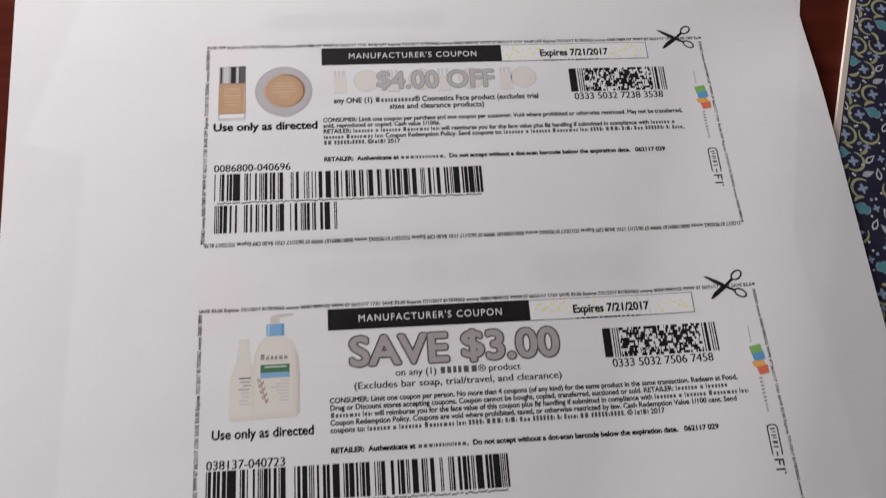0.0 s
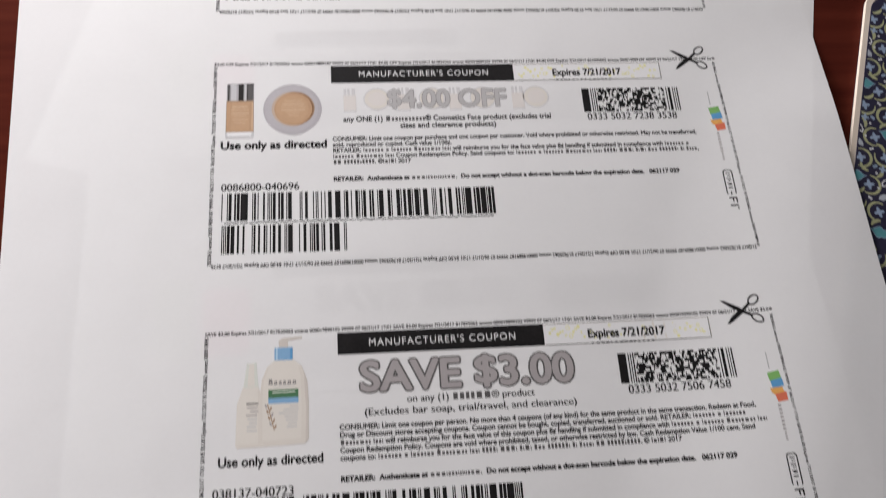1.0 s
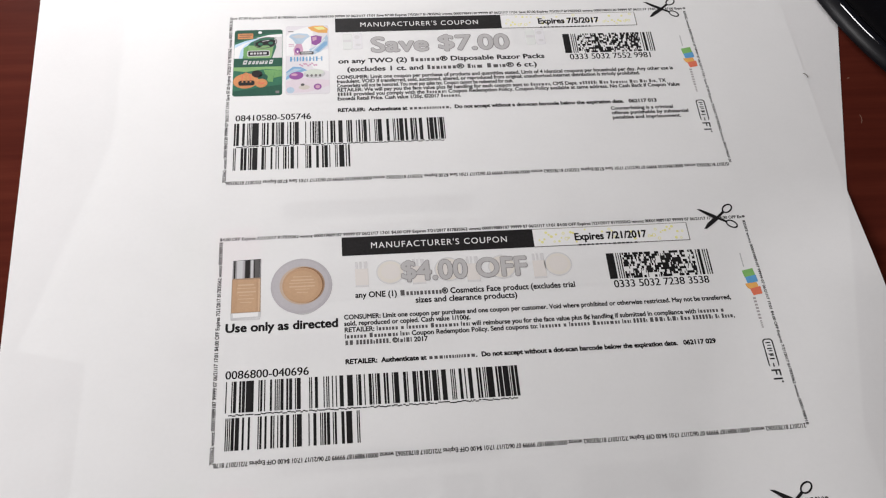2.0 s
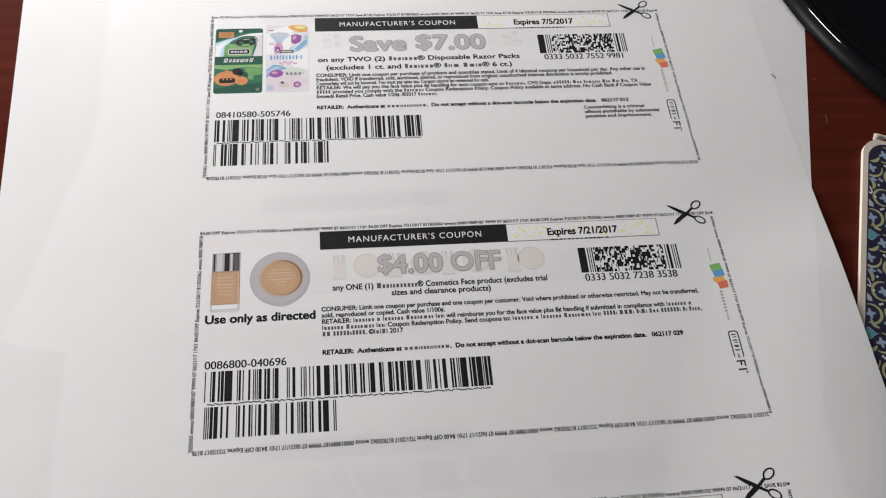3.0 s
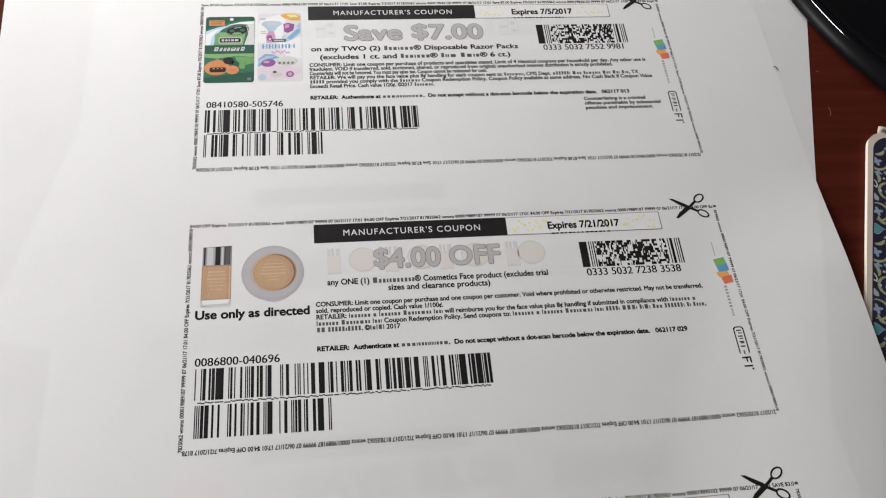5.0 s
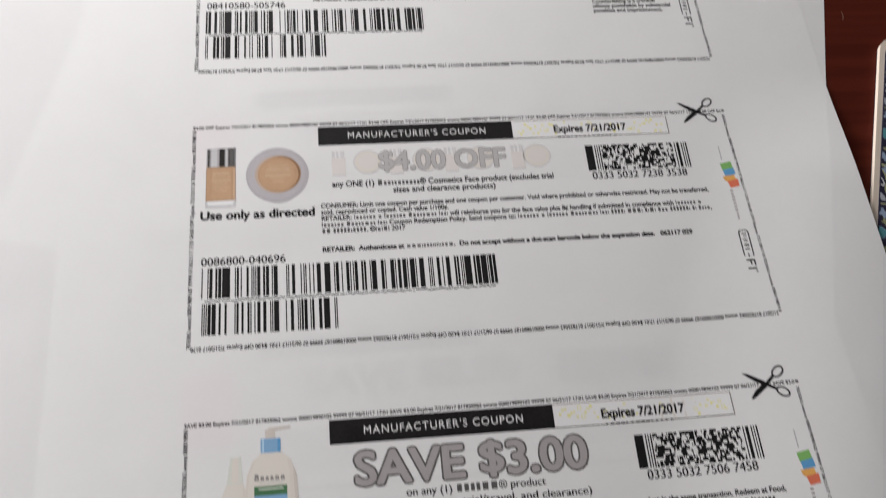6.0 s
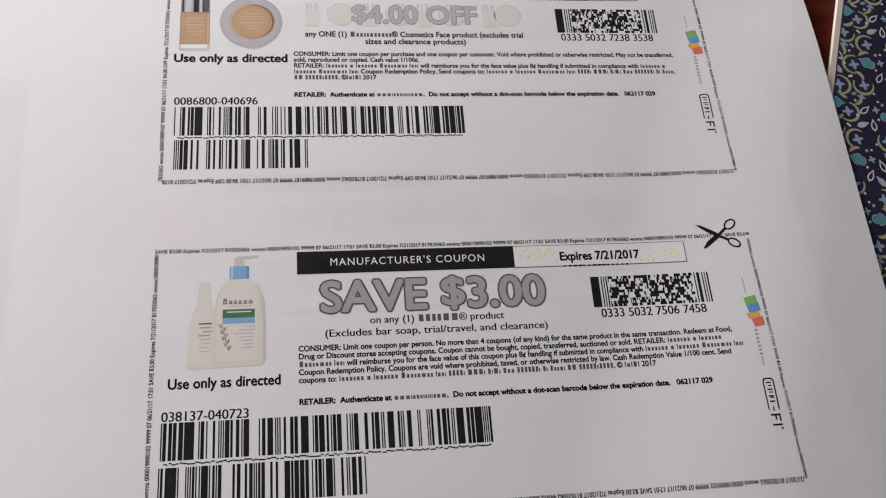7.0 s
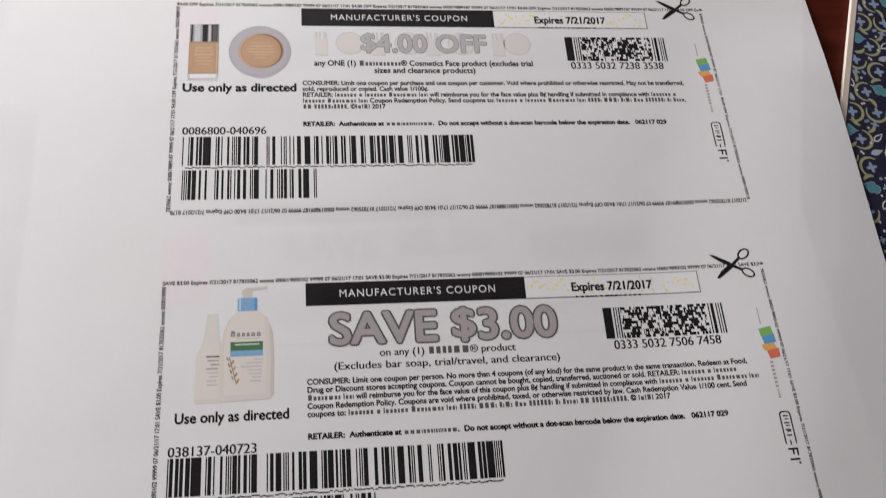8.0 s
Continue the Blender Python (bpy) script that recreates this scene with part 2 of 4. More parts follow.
for sx in (-1, 1):
    for sy in (-1, 1):
        part("leg", box(sx * 0.78 - 0.03, sy * 0.48 - 0.03, 0, sx * 0.78 + 0.03, sy * 0.48 + 0.03, TH - 0.03, 0.004), WOOD, table)


def stroke(pts, width, z):
    """A flat tapered stroke through points of the plan, in millimetres."""
    vs, n = [], len(pts)
    for i, (x, y) in enumerate(pts):
        ax, ay = pts[max(0, i - 1)]
        bx, by = pts[min(n - 1, i + 1)]
        d = math.hypot(bx - ax, by - ay) or 1
        w = width * (0.35 + 0.65 * math.sin(math.pi * (i + 0.5) / n)) / 2
        nx, ny = -(by - ay) / d * w, (bx - ax) / d * w
        vs += [((x + nx) / 1000, (y + ny) / 1000, z), ((x - nx) / 1000, (y - ny) / 1000, z)]
    return vs, [(2 * i, 2 * i + 1, 2 * i + 3, 2 * i + 2) for i in range(n - 1)]


for pts, width in (([(121.3, 65.0), (121.5, 63.9), (121.4, 62.8), (120.8, 61.6)], 0.28), ([(122.0, 79.8), (122.6, 79.6)], 0.3), ([(121.6, 79.4), (122.1, 79.3)], 0.2)):
    vs, fs = stroke(pts, width, 0)
    vs = [(x - 0.25, y - 0.03, TH + 0.00004) for x, y, z in vs]
    mesh_object("scratch", vs, fs, [SCRATCH], parent=table, label="short pale scratch in the lacquer")


# ---- sheets of paper ----
EDGE = (0.1199, 0.0232, 0.358)  # the notebook's near edge: a point of it, and its lean


def lift(x, y):
    """Height of the top sheet over the table's sheets: it rides up on the notebook."""
    d = ((x - EDGE[0]) - EDGE[2] * (y - EDGE[1])) * 0.9415
    ramp_up = smooth_step((d + 0.050) / 0.055) * smooth_step((0.045 - y) / 0.040)
    return (0.0023 + 0.0005 * smooth_step((-0.02 - y) / 0.08)) * ramp_up


PAGE_W, PAGE_H, THICK = 0.2159, 0.2794, 0.000008


def sheet(name, m, z, label, mat, nx=144, ny=186, curl=0.0):
    """A letter-size sheet with thickness, laid by the plan pose m at the height z, following what lies below."""
    verts, faces = [], []
    for side in (0, 1):
        for j in range(ny + 1):
            for i in range(nx + 1):
                p = m @ Vector(((i / nx - 0.5) * PAGE_W, (j / ny - 0.5) * PAGE_H, 0))
                verts.append((p.x, p.y, z + lift(p.x, p.y) - side * THICK))
    n = (nx + 1) * (ny + 1)
    at = lambda i, j, s: s * n + j * (nx + 1) + i
    for j in range(ny):
        for i in range(nx):
            faces.append((at(i, j, 0), at(i + 1, j, 0), at(i + 1, j + 1, 0), at(i, j + 1, 0)))
            faces.append((at(i, j, 1), at(i, j + 1, 1), at(i + 1, j + 1, 1), at(i + 1, j, 1)))
    for i in range(nx):
        faces.append((at(i, 0, 0), at(i, 0, 1), at(i + 1, 0, 1), at(i + 1, 0, 0)))
        faces.append((at(i, ny, 0), at(i + 1, ny, 0), at(i + 1, ny, 1), at(i, ny, 1)))
    for j in range(ny):
        faces.append((at(0, j, 0), at(0, j + 1, 0), at(0, j + 1, 1), at(0, j, 1)))
        faces.append((at(nx, j, 0), at(nx, j, 1), at(nx, j + 1, 1), at(nx, j + 1, 0)))
    slots = [k % 2 if k < 2 * nx * ny else 0 for k in range(len(faces))]
    return mesh_object(name, verts, faces, [mat, PAPER_BACK], slots, label=label)


coupon_sheet = tagged(new("coupon_sheet"), "white printer paper sheet with three printed coupons, lying on loose sheets", "paper sheet")
paper = sheet("paper", pose(0.0004, -0.0013, 0, 0, 0, 0.0), 0.0, "", PAPER, 144, 186)
paper.parent = coupon_sheet
under_sheets = []
for tilt, cx, cy, z, lab in ((2.9, -0.0212, 0.001, -0.000010, "white printed paper sheet sticking out beneath the coupons"), (-14.9, 0.0153, 0.1075, -0.000020, "slanting white printer paper sheet beneath the coupon sheet")):
    under_sheets.append(tagged(sheet("paper_sheet", pose(cx, cy, 0, 0, 0, tilt), z, lab, PAPER_UNDER), lab, "paper sheet", group="loose sheets of paper"))


# ---- lettering: the glyphs of the built-in font, set one by one ----
ALPHABET = "ABCDEFGHIJKLMNOPQRSTUVWXYZabcdefghijklmnopqrstuvwxyz0123456789.,:;/()$%&#'-\u00ae\u00a9\u00a2"


def round_about(r, n):
    return [(r * math.cos(2 * math.pi * k / n), r * math.sin(2 * math.pi * k / n)) for k in range(n)]


# a heavier weight is the same glyph inked several times, a little apart
WEIGHTS = {"thin": [(0, 0)], "plain": [(-0.006, 0), (0.006, 0)], "bold": [(-0.017, 0), (0.017, 0)], "mid": round_about(0.032, 4), "fine": round_about(0.036, 6), "heavy": round_about(0.040, 6), "strong": round_about(0.052, 8), "edge": round_about(0.046, 10), "fill": round_about(0.026, 8), "outline": round_about(0.062, 12)}


def make_glyphs():
    """For each character: its vertices, faces and advance, at a size of one."""
    made = {}
    for ch in ALPHABET + " ":
        for body in (ch, "|" + ch + "|"):
            c = bpy.data.curves.new("glyph", "FONT")
            c.body, c.size, c.resolution_u = body, 1.0, 4
            made[ch, len(body)] = new("glyph", c)
    c = bpy.data.curves.new("glyph", "FONT")
    c.body, c.size = "||", 1.0
    made["||", 2] = new("glyph", c)
    bpy.context.view_layer.update()
    dg = bpy.context.evaluated_depsgraph_get()
    raw = {}
    for key, ob in made.items():
        me = ob.evaluated_get(dg).to_mesh()
        raw[key] = ([(v.co.x, v.co.y) for v in me.vertices], [tuple(f.vertices) for f in me.polygons])
        ob.evaluated_get(dg).to_mesh_clear()
    for ob in made.values():
        data = ob.data
        bpy.data.objects.remove(ob)
        bpy.data.curves.remove(data)
    wide = lambda vs: max(v[0] for v in vs) - min(v[0] for v in vs)
    bare = wide(raw["||", 2][0])
    vs, fs = raw["$", 1]
    lo, hi, cap = min(v[1] for v in vs), max(v[1] for v in vs), max(v[1] for v in raw["H", 1][0])
    raw["$", 1] = ([(x, -0.05 * cap + (y - lo) / (hi - lo) * 1.1 * cap) for x, y in vs], fs)
    return {ch: (*raw[ch, 1], wide(raw[ch, 3][0]) - bare) for ch in ALPHABET + " "}


GLYPHS = make_glyphs()
CAP = max(v[1] for v in GLYPHS["H"][0])


class Print:
    """Ink on the top sheet, in millimetres from a coupon's upper left corner: u to the right, v down."""

    def __init__(self, top, left=-75.0, turn=0.0, base=0.000014, wide=1.0):
        self.top, self.left, self.turn, self.base, self.wide = top, left, radians(turn), base, wide
        self.verts, self.faces, self.slots, self.mats = [], [], [], []

    def slot(self, colour):
        if INK[colour] not in self.mats:
            self.mats.append(INK[colour])
        return self.mats.index(INK[colour])

    def add(self, pts, faces, colour, layer=0):
        base, s = len(self.verts), self.slot(colour)
        c, n = math.cos(self.turn), math.sin(self.turn)
        for u, v in pts:
            u *= self.wide
            x = (self.left + u * c + v * n) / 1000
            y = (self.top - v * c + u * n) / 1000
            self.verts.append((x, y, lift(x, y) + self.base + 0.000004 * layer))
        for f in faces:
            self.faces.append(tuple(base + i for i in f))
            self.slots.append(s)

    def poly(self, pts, colour, layer=0):
        area = sum(a[0] * b[1] - b[0] * a[1] for a, b in zip(pts, pts[1:] + pts[:1]))
        if area > 0:
            pts = pts[::-1]
        self.add(pts, [tuple(range(len(pts)))], colour, layer)

    def rect(self, u0, v0, u1, v1, colour, layer=0):
        nu, nv = max(1, math.ceil((u1 - u0) / 3.0)), max(1, math.ceil((v1 - v0) / 3.0))
        pts = [(u0 + (u1 - u0) * i / nu, v0 + (v1 - v0) * j / nv) for j in range(nv + 1) for i in range(nu + 1)]
        at = lambda i, j: j * (nu + 1) + i
        self.add(pts, [(at(i, j), at(i, j + 1), at(i + 1, j + 1), at(i + 1, j)) for j in range(nv) for i in range(nu)], colour, layer)

    def ellipse(self, u, v, a, b, colour, layer=0, n=40, turn=0.0):
        t = radians(turn)
        pts = []
        for k in range(n):
            w = 2 * math.pi * k / n
            x, y = a * math.cos(w), b * math.sin(w)
            pts.append((u + x * math.cos(t) - y * math.sin(t), v + x * math.sin(t) + y * math.cos(t)))
        self.poly(pts, colour, layer)

    def ring(self, u, v, a, b, width, colour, layer=0, n=32, turn=0.0):
        t = radians(turn)
        pts = []
        for k in range(n):
            w = 2 * math.pi * k / n
            for g in (0, width):
                x, y = (a - g) * math.cos(w), (b - g) * math.sin(w)
                pts.append((u + x * math.cos(t) - y * math.sin(t), v + x * math.sin(t) + y * math.cos(t)))
        self.add(pts, [(2 * k, 2 * k + 1, (2 * k + 3) % (2 * n), (2 * k + 2) % (2 * n)) for k in range(n)], colour, layer)

    def rounded(self, u0, v0, u1, v1, r, colour, layer=0, n=6):
        pts = []
        for cu, cv, a0 in ((u1 - r, v0 + r, -90), (u1 - r, v1 - r, 0), (u0 + r, v1 - r, 90), (u0 + r, v0 + r, 180)):
            for k in range(n + 1):
                a = radians(a0 + 90 * k / n)
                pts.append((cu + r * math.cos(a), cv + r * math.sin(a)))
        self.poly(pts, colour, layer)

    def line(self, u0, v0, u1, v1, width, colour, layer=0, end=None):
        d = math.hypot(u1 - u0, v1 - v0)
        nu, nv = -(v1 - v0) / d / 2, (u1 - u0) / d / 2
        e = width if end is None else end
        self.poly([(u0 + nu * width, v0 + nv * width), (u1 + nu * e, v1 + nv * e), (u1 - nu * e, v1 - nv * e), (u0 - nu * width, v0 - nv * width)], colour, layer)

    def text(self, body, u, v, height, colour="black", weight="plain", width=None, layer=0, turn=0.0, track=0.0):
        """A line of capitals' height on the base line v. Each sign that stands in brackets becomes a plain bar. width: the line's whole length. turn: degrees clockwise."""
        run, x, bar = [], 0.0, None
        for ch in body:
            if ch == "[":
                bar = x
            elif ch == "]":
                bar = None
            elif bar is not None:
                if ch != " ":
                    run.append((None, x, x + GLYPHS[ch][2], 1.0 if ch.isupper() or ch.isdigit() else 0.70))
                x += GLYPHS[ch][2]
            else:
                run.append((ch, x, x, 1.0))
                x += GLYPHS[ch][2] + track
        sy = height / CAP
        sx = width / x if width else sy
        c, n = math.cos(radians(turn)), math.sin(radians(turn))
        put = lambda a, b: (u + a * c + b * n, v + a * n - b * c)
        for ch, a, b, tall in run:
            if ch is None:
                w = (b - a) * 0.18
                pts = [put(sx * (a + w), 0), put(sx * (b - w), 0), put(sx * (b - w), sy * CAP * tall), put(sx * (a + w), sy * CAP * tall)]
                self.add(pts, [(0, 1, 2, 3)], "dark_grey" if colour == "black" else colour, layer)
            else:
                vs, fs, _ = GLYPHS[ch]
                for k, (dx, dy) in enumerate(WEIGHTS[weight]):
                    self.add([put(sx * (a + p + dx), sy * (q + dy)) for p, q in vs], fs, colour, layer + 0.06 * k)
        return x * sx

    def done(self, name, parent, label=""):
        return mesh_object(name, self.verts, self.faces, self.mats, self.slots, parent, label)


def barcode_row(p, u0, u1, v0, v1, runs, colour="black"):
    """Bars and gaps by turns, their widths in modules, one sign each."""
    widths = [int(ch, 36) for ch in runs]
    m, u = (u1 - u0) / sum(widths), u0
    for k, w in enumerate(widths):
        if k % 2 == 0:
            p.rect(u - 0.02, v0, u + w * m + 0.02, v1, colour)
        u += w * m


def separator_row(p, u0, u1, v0, v1, seed):
    rng = random.Random(seed)
    u = u0
    while u < u1:
        w = 0.3 * rng.choice((1, 2, 2, 3))
        k = rng.choice((0, 0.25, 0.5))
        p.rect(u, v0 + k * (v1 - v0), min(u + w, u1), v0 + (k + 0.5) * (v1 - v0), "black")
        u += w + (0.25 if rng.random() < 0.12 else 0)


def matrix_code(p, u0, v0, u1, v1, seed):
    """A stacked code: rows of modules between guard bars."""
    rng = random.Random(seed)
    h = v1 - v0
    for a, b in ((0, 2.2), (2.7, 3.0), (3.35, 3.6), (3.95, 4.3)):
        p.rect(u0 + a, v0, u0 + b, v1, "black")
    for a, b in ((0, 0.4), (0.75, 1.0), (1.35, 1.65), (2.25, 3.0), (3.4, 3.7)):
        p.rect(u1 - b, v0, u1 - a, v1, "black")
    rows, cell = 11, 0.235
    n = int((u1 - u0 - 8.6) / cell)
    for j in range(rows):
        i = 0
        while i < n:
            w = rng.choice((1, 1, 1, 2, 2, 3))
            if rng.random() < 0.58:
                p.rect(u0 + 4.55 + i * cell, v0 + h * j / rows, u0 + 4.55 + min(n, i + w) * cell, v0 + h * (j + 1.03) / rows, "black")
            i += w


def green_pack(p):
    p.rounded(1.3, 5.0, 16.3, 31.4, 0.9, "pack_green")
    p.poly([(1.4, 10.2), (4.5, 8.9), (9.5, 7.0), (14.0, 6.4), (16.2, 6.6), (16.2, 5.6), (15.4, 5.1), (2.2, 5.1), (1.4, 5.9)], "deep_green", 1)
    p.poly([(1.4, 11.0), (5.0, 9.4), (9.8, 8.2), (6.4, 10.2), (4.6, 12.6), (4.0, 16.6), (1.4, 16.6)], "light_blue", 2)
    p.poly([(1.4, 12.4), (4.0, 10.6), (7.0, 9.5), (4.6, 11.2), (3.4, 13.2), (2.8, 16.6), (1.4, 16.6)], "white", 3)
    p.poly([(8.0, 8.4), (12.0, 7.2), (16.2, 6.9), (16.2, 8.2), (12.0, 8.2)], "white", 2)
    p.poly([(13.6, 8.4), (16.2, 8.0), (16.2, 16.6), (13.2, 16.6), (14.4, 12.0)], "ghost_grey", 2)
    p.poly([(5.6, 11.4), (13.6, 11.6), (12.8, 16.6), (5.2, 16.6)], "lime", 2)
    p.poly([(4.2, 12.4), (5.8, 11.2), (5.6, 16.6), (4.2, 16.6)], "green", 3)
    p.rounded(2.3, 6.4, 7.1, 8.7, 0.3, "pumpkin", 4)
    p.rect(2.8, 6.9, 6.6, 7.25, "brown", 5)
    p.rect(2.8, 7.7, 6.2, 8.05, "brown", 5)
    p.ellipse(9.2, 6.1, 0.6, 0.55, "white", 4)
    p.ring(11.0, 10.4, 3.7, 2.3, 0.28, "dark_grey", 4, turn=-10)
    p.poly([(7.8, 10.4), (9.4, 9.4), (12.8, 9.0), (14.2, 9.6), (13.8, 11.2), (12.6, 12.2), (11.6, 11.2), (10.2, 11.4), (9.2, 12.3), (8.0, 11.6)], "black", 5)
    p.ellipse(9.4, 10.9, 0.75, 0.6, "pack_green", 6, 16)
    p.ellipse(12.6, 10.6, 0.75, 0.6, "pack_green", 6, 16)
    p.line(10.0, 9.8, 12.2, 9.4, 0.22, "silver", 6)
    p.rounded(5.4, 13.5, 12.4, 15.9, 0.5, "silver", 4)
    p.rounded(5.7, 13.8, 12.1, 15.6, 0.4, "black", 5)
    for a, b in ((6.3, 7.1), (7.4, 8.1), (8.4, 8.9), (9.2, 10.0), (10.3, 11.4)):
        p.rect(a, 14.3, b, 15.1, "silver", 6)
    p.rect(1.3, 16.7, 16.3, 20.0, "deep_green", 4)
    for k, (a, b) in enumerate(((4.2, 5.4), (5.8, 6.6), (7.0, 7.8), (8.1, 8.9), (9.2, 10.6), (10.9, 11.7), (12.2, 13.3))):
        p.poly([(a + 0.25, 17.4 if k in (0, 6) else 17.7), (b + 0.2, 17.4 if k in (0, 6) else 17.7), (b - 0.15, 19.0), (a - 0.1, 19.0)], "silver", 5)
        p.poly([(a + 0.4, 17.95), (b - 0.2, 17.95), (b - 0.3, 18.3), (a + 0.35, 18.3)], "deep_green", 6)
    p.poly([(1.4, 20.1), (16.2, 20.1), (16.2, 21.6), (11.0, 21.0), (5.0, 22.0), (1.4, 21.4)], "lime", 3)
    p.poly([(10.5, 21.2), (14.0, 21.5), (13.4, 26.2), (12.0, 26.0)], "green", 3)
    p.poly([(14.0, 21.5), (16.2, 21.7), (16.2, 24.0), (13.7, 24.6)], "green", 3)
    p.ellipse(5.2, 25.5, 3.8, 2.9, "pumpkin", 4, turn=-6)
    p.ellipse(5.4, 25.2, 1.5, 3.0, "red", 5, turn=-4)
    p.ellipse(5.4, 25.2, 1.2, 2.9, "pumpkin", 6, turn=-4)
    p.rounded(3.0, 25.4, 7.9, 27.3, 0.7, "black", 7)
    for a in (4.0, 5.2, 6.4):
        p.rect(a, 25.6, a + 0.5, 26.1, "pumpkin", 8)
    p.ellipse(8.6, 22.9, 1.7, 1.4, "black", 5, 24, turn=20)
    p.ellipse(10.6, 24.2, 1.3, 1.2, "deep_green", 5, 24)
    p.ellipse(9.9, 26.5, 1.9, 1.7, "pumpkin", 8, 30)
    p.rect(9.0, 26.3, 10.9, 26.8, "red", 9)
    p.poly([(1.4, 29.4), (7.0, 28.6), (16.2, 27.2), (16.2, 30.8), (15.4, 31.3), (2.0, 31.3), (1.4, 30.8)], "deep_green", 2)
    p.rect(14.3, 29.6, 15.4, 30.6, "mid_grey", 4)


def white_pack(p):
    p.rounded(17.3, 3.7, 30.8, 31.3, 0.7, "pack_pale", 0)
    p.poly([(17.4, 8.0), (19.0, 6.0), (24.0, 4.2), (26.0, 6.4), (24.6, 15.6), (17.4, 16.0)], "white", 1)
    p.poly([(23.4, 16.2), (30.7, 13.4), (30.7, 22.6), (26.0, 21.2)], "white", 1)
    p.poly([(17.4, 26.2), (22.0, 24.8), (30.7, 26.0), (30.7, 28.2), (24.0, 30.6), (17.4, 30.6)], "pack_rose", 1)
    p.poly([(24.2, 4.5), (26.2, 3.8), (29.0, 3.8), (30.6, 5.2), (30.4, 6.9), (27.6, 6.8), (25.4, 5.8)], "orange", 2)
    p.poly([(26.0, 4.4), (29.0, 4.2), (30.0, 5.4), (27.6, 5.6)], "yellow", 3)
    p.poly([(18.3, 8.2), (19.0, 7.2), (21.4, 6.8), (24.2, 7.2), (24.9, 8.2), (23.4, 9.6), (22.4, 11.2), (20.4, 11.2), (19.6, 9.6)], "dusty_blue", 2)
    p.poly([(19.2, 8.0), (21.4, 7.4), (24.0, 8.0), (22.6, 8.9), (20.4, 8.9)], "silver", 3)
    p.rect(18.0, 5.9, 19.7, 6.25, "mid_grey", 2)
    p.poly([(20.6, 11.2), (22.2, 11.2), (22.8, 13.6), (22.4, 15.8), (20.0, 15.9), (19.7, 13.4)], "mauve", 2)
    p.ellipse(21.0, 14.0, 0.85, 1.2, "purple", 3, 20)
    p.ellipse(21.0, 14.4, 0.3, 0.4, "white", 4, 12)
    p.poly([(25.2, 8.2), (26.8, 7.8), (28.7, 8.4), (28.3, 11.0), (26.6, 12.0), (25.4, 11.4)], "purple", 2)
    p.poly([(25.6, 8.6), (27.0, 8.3), (27.0, 9.6), (25.8, 10.2)], "mauve", 3)
    p.poly([(24.6, 13.6), (27.6, 11.8), (30.2, 7.6), (30.6, 9.0), (30.5, 12.2), (28.2, 14.6), (25.4, 16.0)], "dusty_blue", 2)
    p.poly([(26.4, 14.0), (29.4, 10.6), (30.4, 10.4), (30.2, 11.8), (27.4, 14.8)], "sky", 3)
    p.line(25.4, 14.2, 29.6, 9.6, 0.25, "white", 4)
    p.rounded(21.6, 14.4, 26.0, 15.6, 0.4, "dark_grey", 5)
    p.rect(22.2, 14.8, 25.4, 15.2, "silver", 6)
    p.rect(18.2, 11.2, 19.9, 11.5, "mauve", 2)
    p.rect(18.2, 11.9, 20.0, 12.2, "mauve", 2)
    for a, b in ((18.7, 20.3), (20.7, 22.1), (22.5, 24.1), (24.6, 26.2), (26.7, 28.7)):
        p.rect(a, 16.5, a + 0.5, 18.3, "blue", 4)
        p.rect(b - 0.45, 16.5, b, 18.3, "sky", 4)
        p.rect(a + 0.5, 17.2, b - 0.45, 17.55, "dusty_blue", 4)
    for k in range(9):
        p.ellipse(21.8 + 0.62 * k, 19.7 + 0.45 * math.sin(1.9 * k), 0.42, 0.3, "mauve", 4, 12, turn=40)
    p.poly([(17.5, 22.4), (19.6, 20.4), (22.0, 20.6), (24.0, 22.0), (21.0, 23.0), (18.4, 25.0), (17.5, 25.6)], "sky", 2)
    p.poly([(17.5, 23.0), (20.0, 21.2), (22.4, 21.4), (19.4, 22.8), (17.5, 24.4)], "dusty_blue", 3)
    p.ellipse(20.6, 24.0, 2.2, 1.5, "purple", 4, turn=-8)
    p.ellipse(20.0, 23.6, 1.0, 0.5, "mauve", 5, 20)
    p.ellipse(26.2, 23.4, 3.3, 1.8, "silver", 3)
    p.ellipse(26.2, 22.8, 2.9, 1.1, "mint", 4)
    for a in (24.0, 25.3, 26.6, 27.9):
        p.ellipse(a, 24.1, 0.4, 0.55, "mid_grey", 5, 14)
    p.ellipse(18.8, 29.6, 1.2, 1.2, "dusty_blue", 2, 20)
    p.ellipse(22.5, 27.6, 0.6, 0.5, "dark_grey", 3, 16)
    p.ellipse(23.0, 28.6, 1.7, 0.9, "cream_shade", 2, 20)
    p.ellipse(27.1, 28.5, 1.2, 1.2, "purple", 2, 24)
    p.ellipse(27.1, 28.5, 0.7, 0.7, "mauve", 3, 20)


def flask_cap(p):
    # striped cap, its edges in perspective
    p.poly([(2.5, 6.7), (11.6, 6.5), (11.6, 12.3), (2.6, 12.4)], "cap_black")
    for a, b, colour in ((2.5, 2.9, "cap_grey"), (3.4, 3.9, "cap_grey"), (3.9, 5.7, "silver"), (5.7, 6.2, "lavender"), (6.2, 6.5, "cap_grey"), (8.1, 8.4, "cap_grey"), (8.4, 9.0, "silver"), (9.0, 9.3, "cap_grey"), (9.6, 11.0, "dark_grey"), (11.2, 11.5, "cap_grey")):
        p.rect(a, 6.75, b, 12.25, colour, 1)


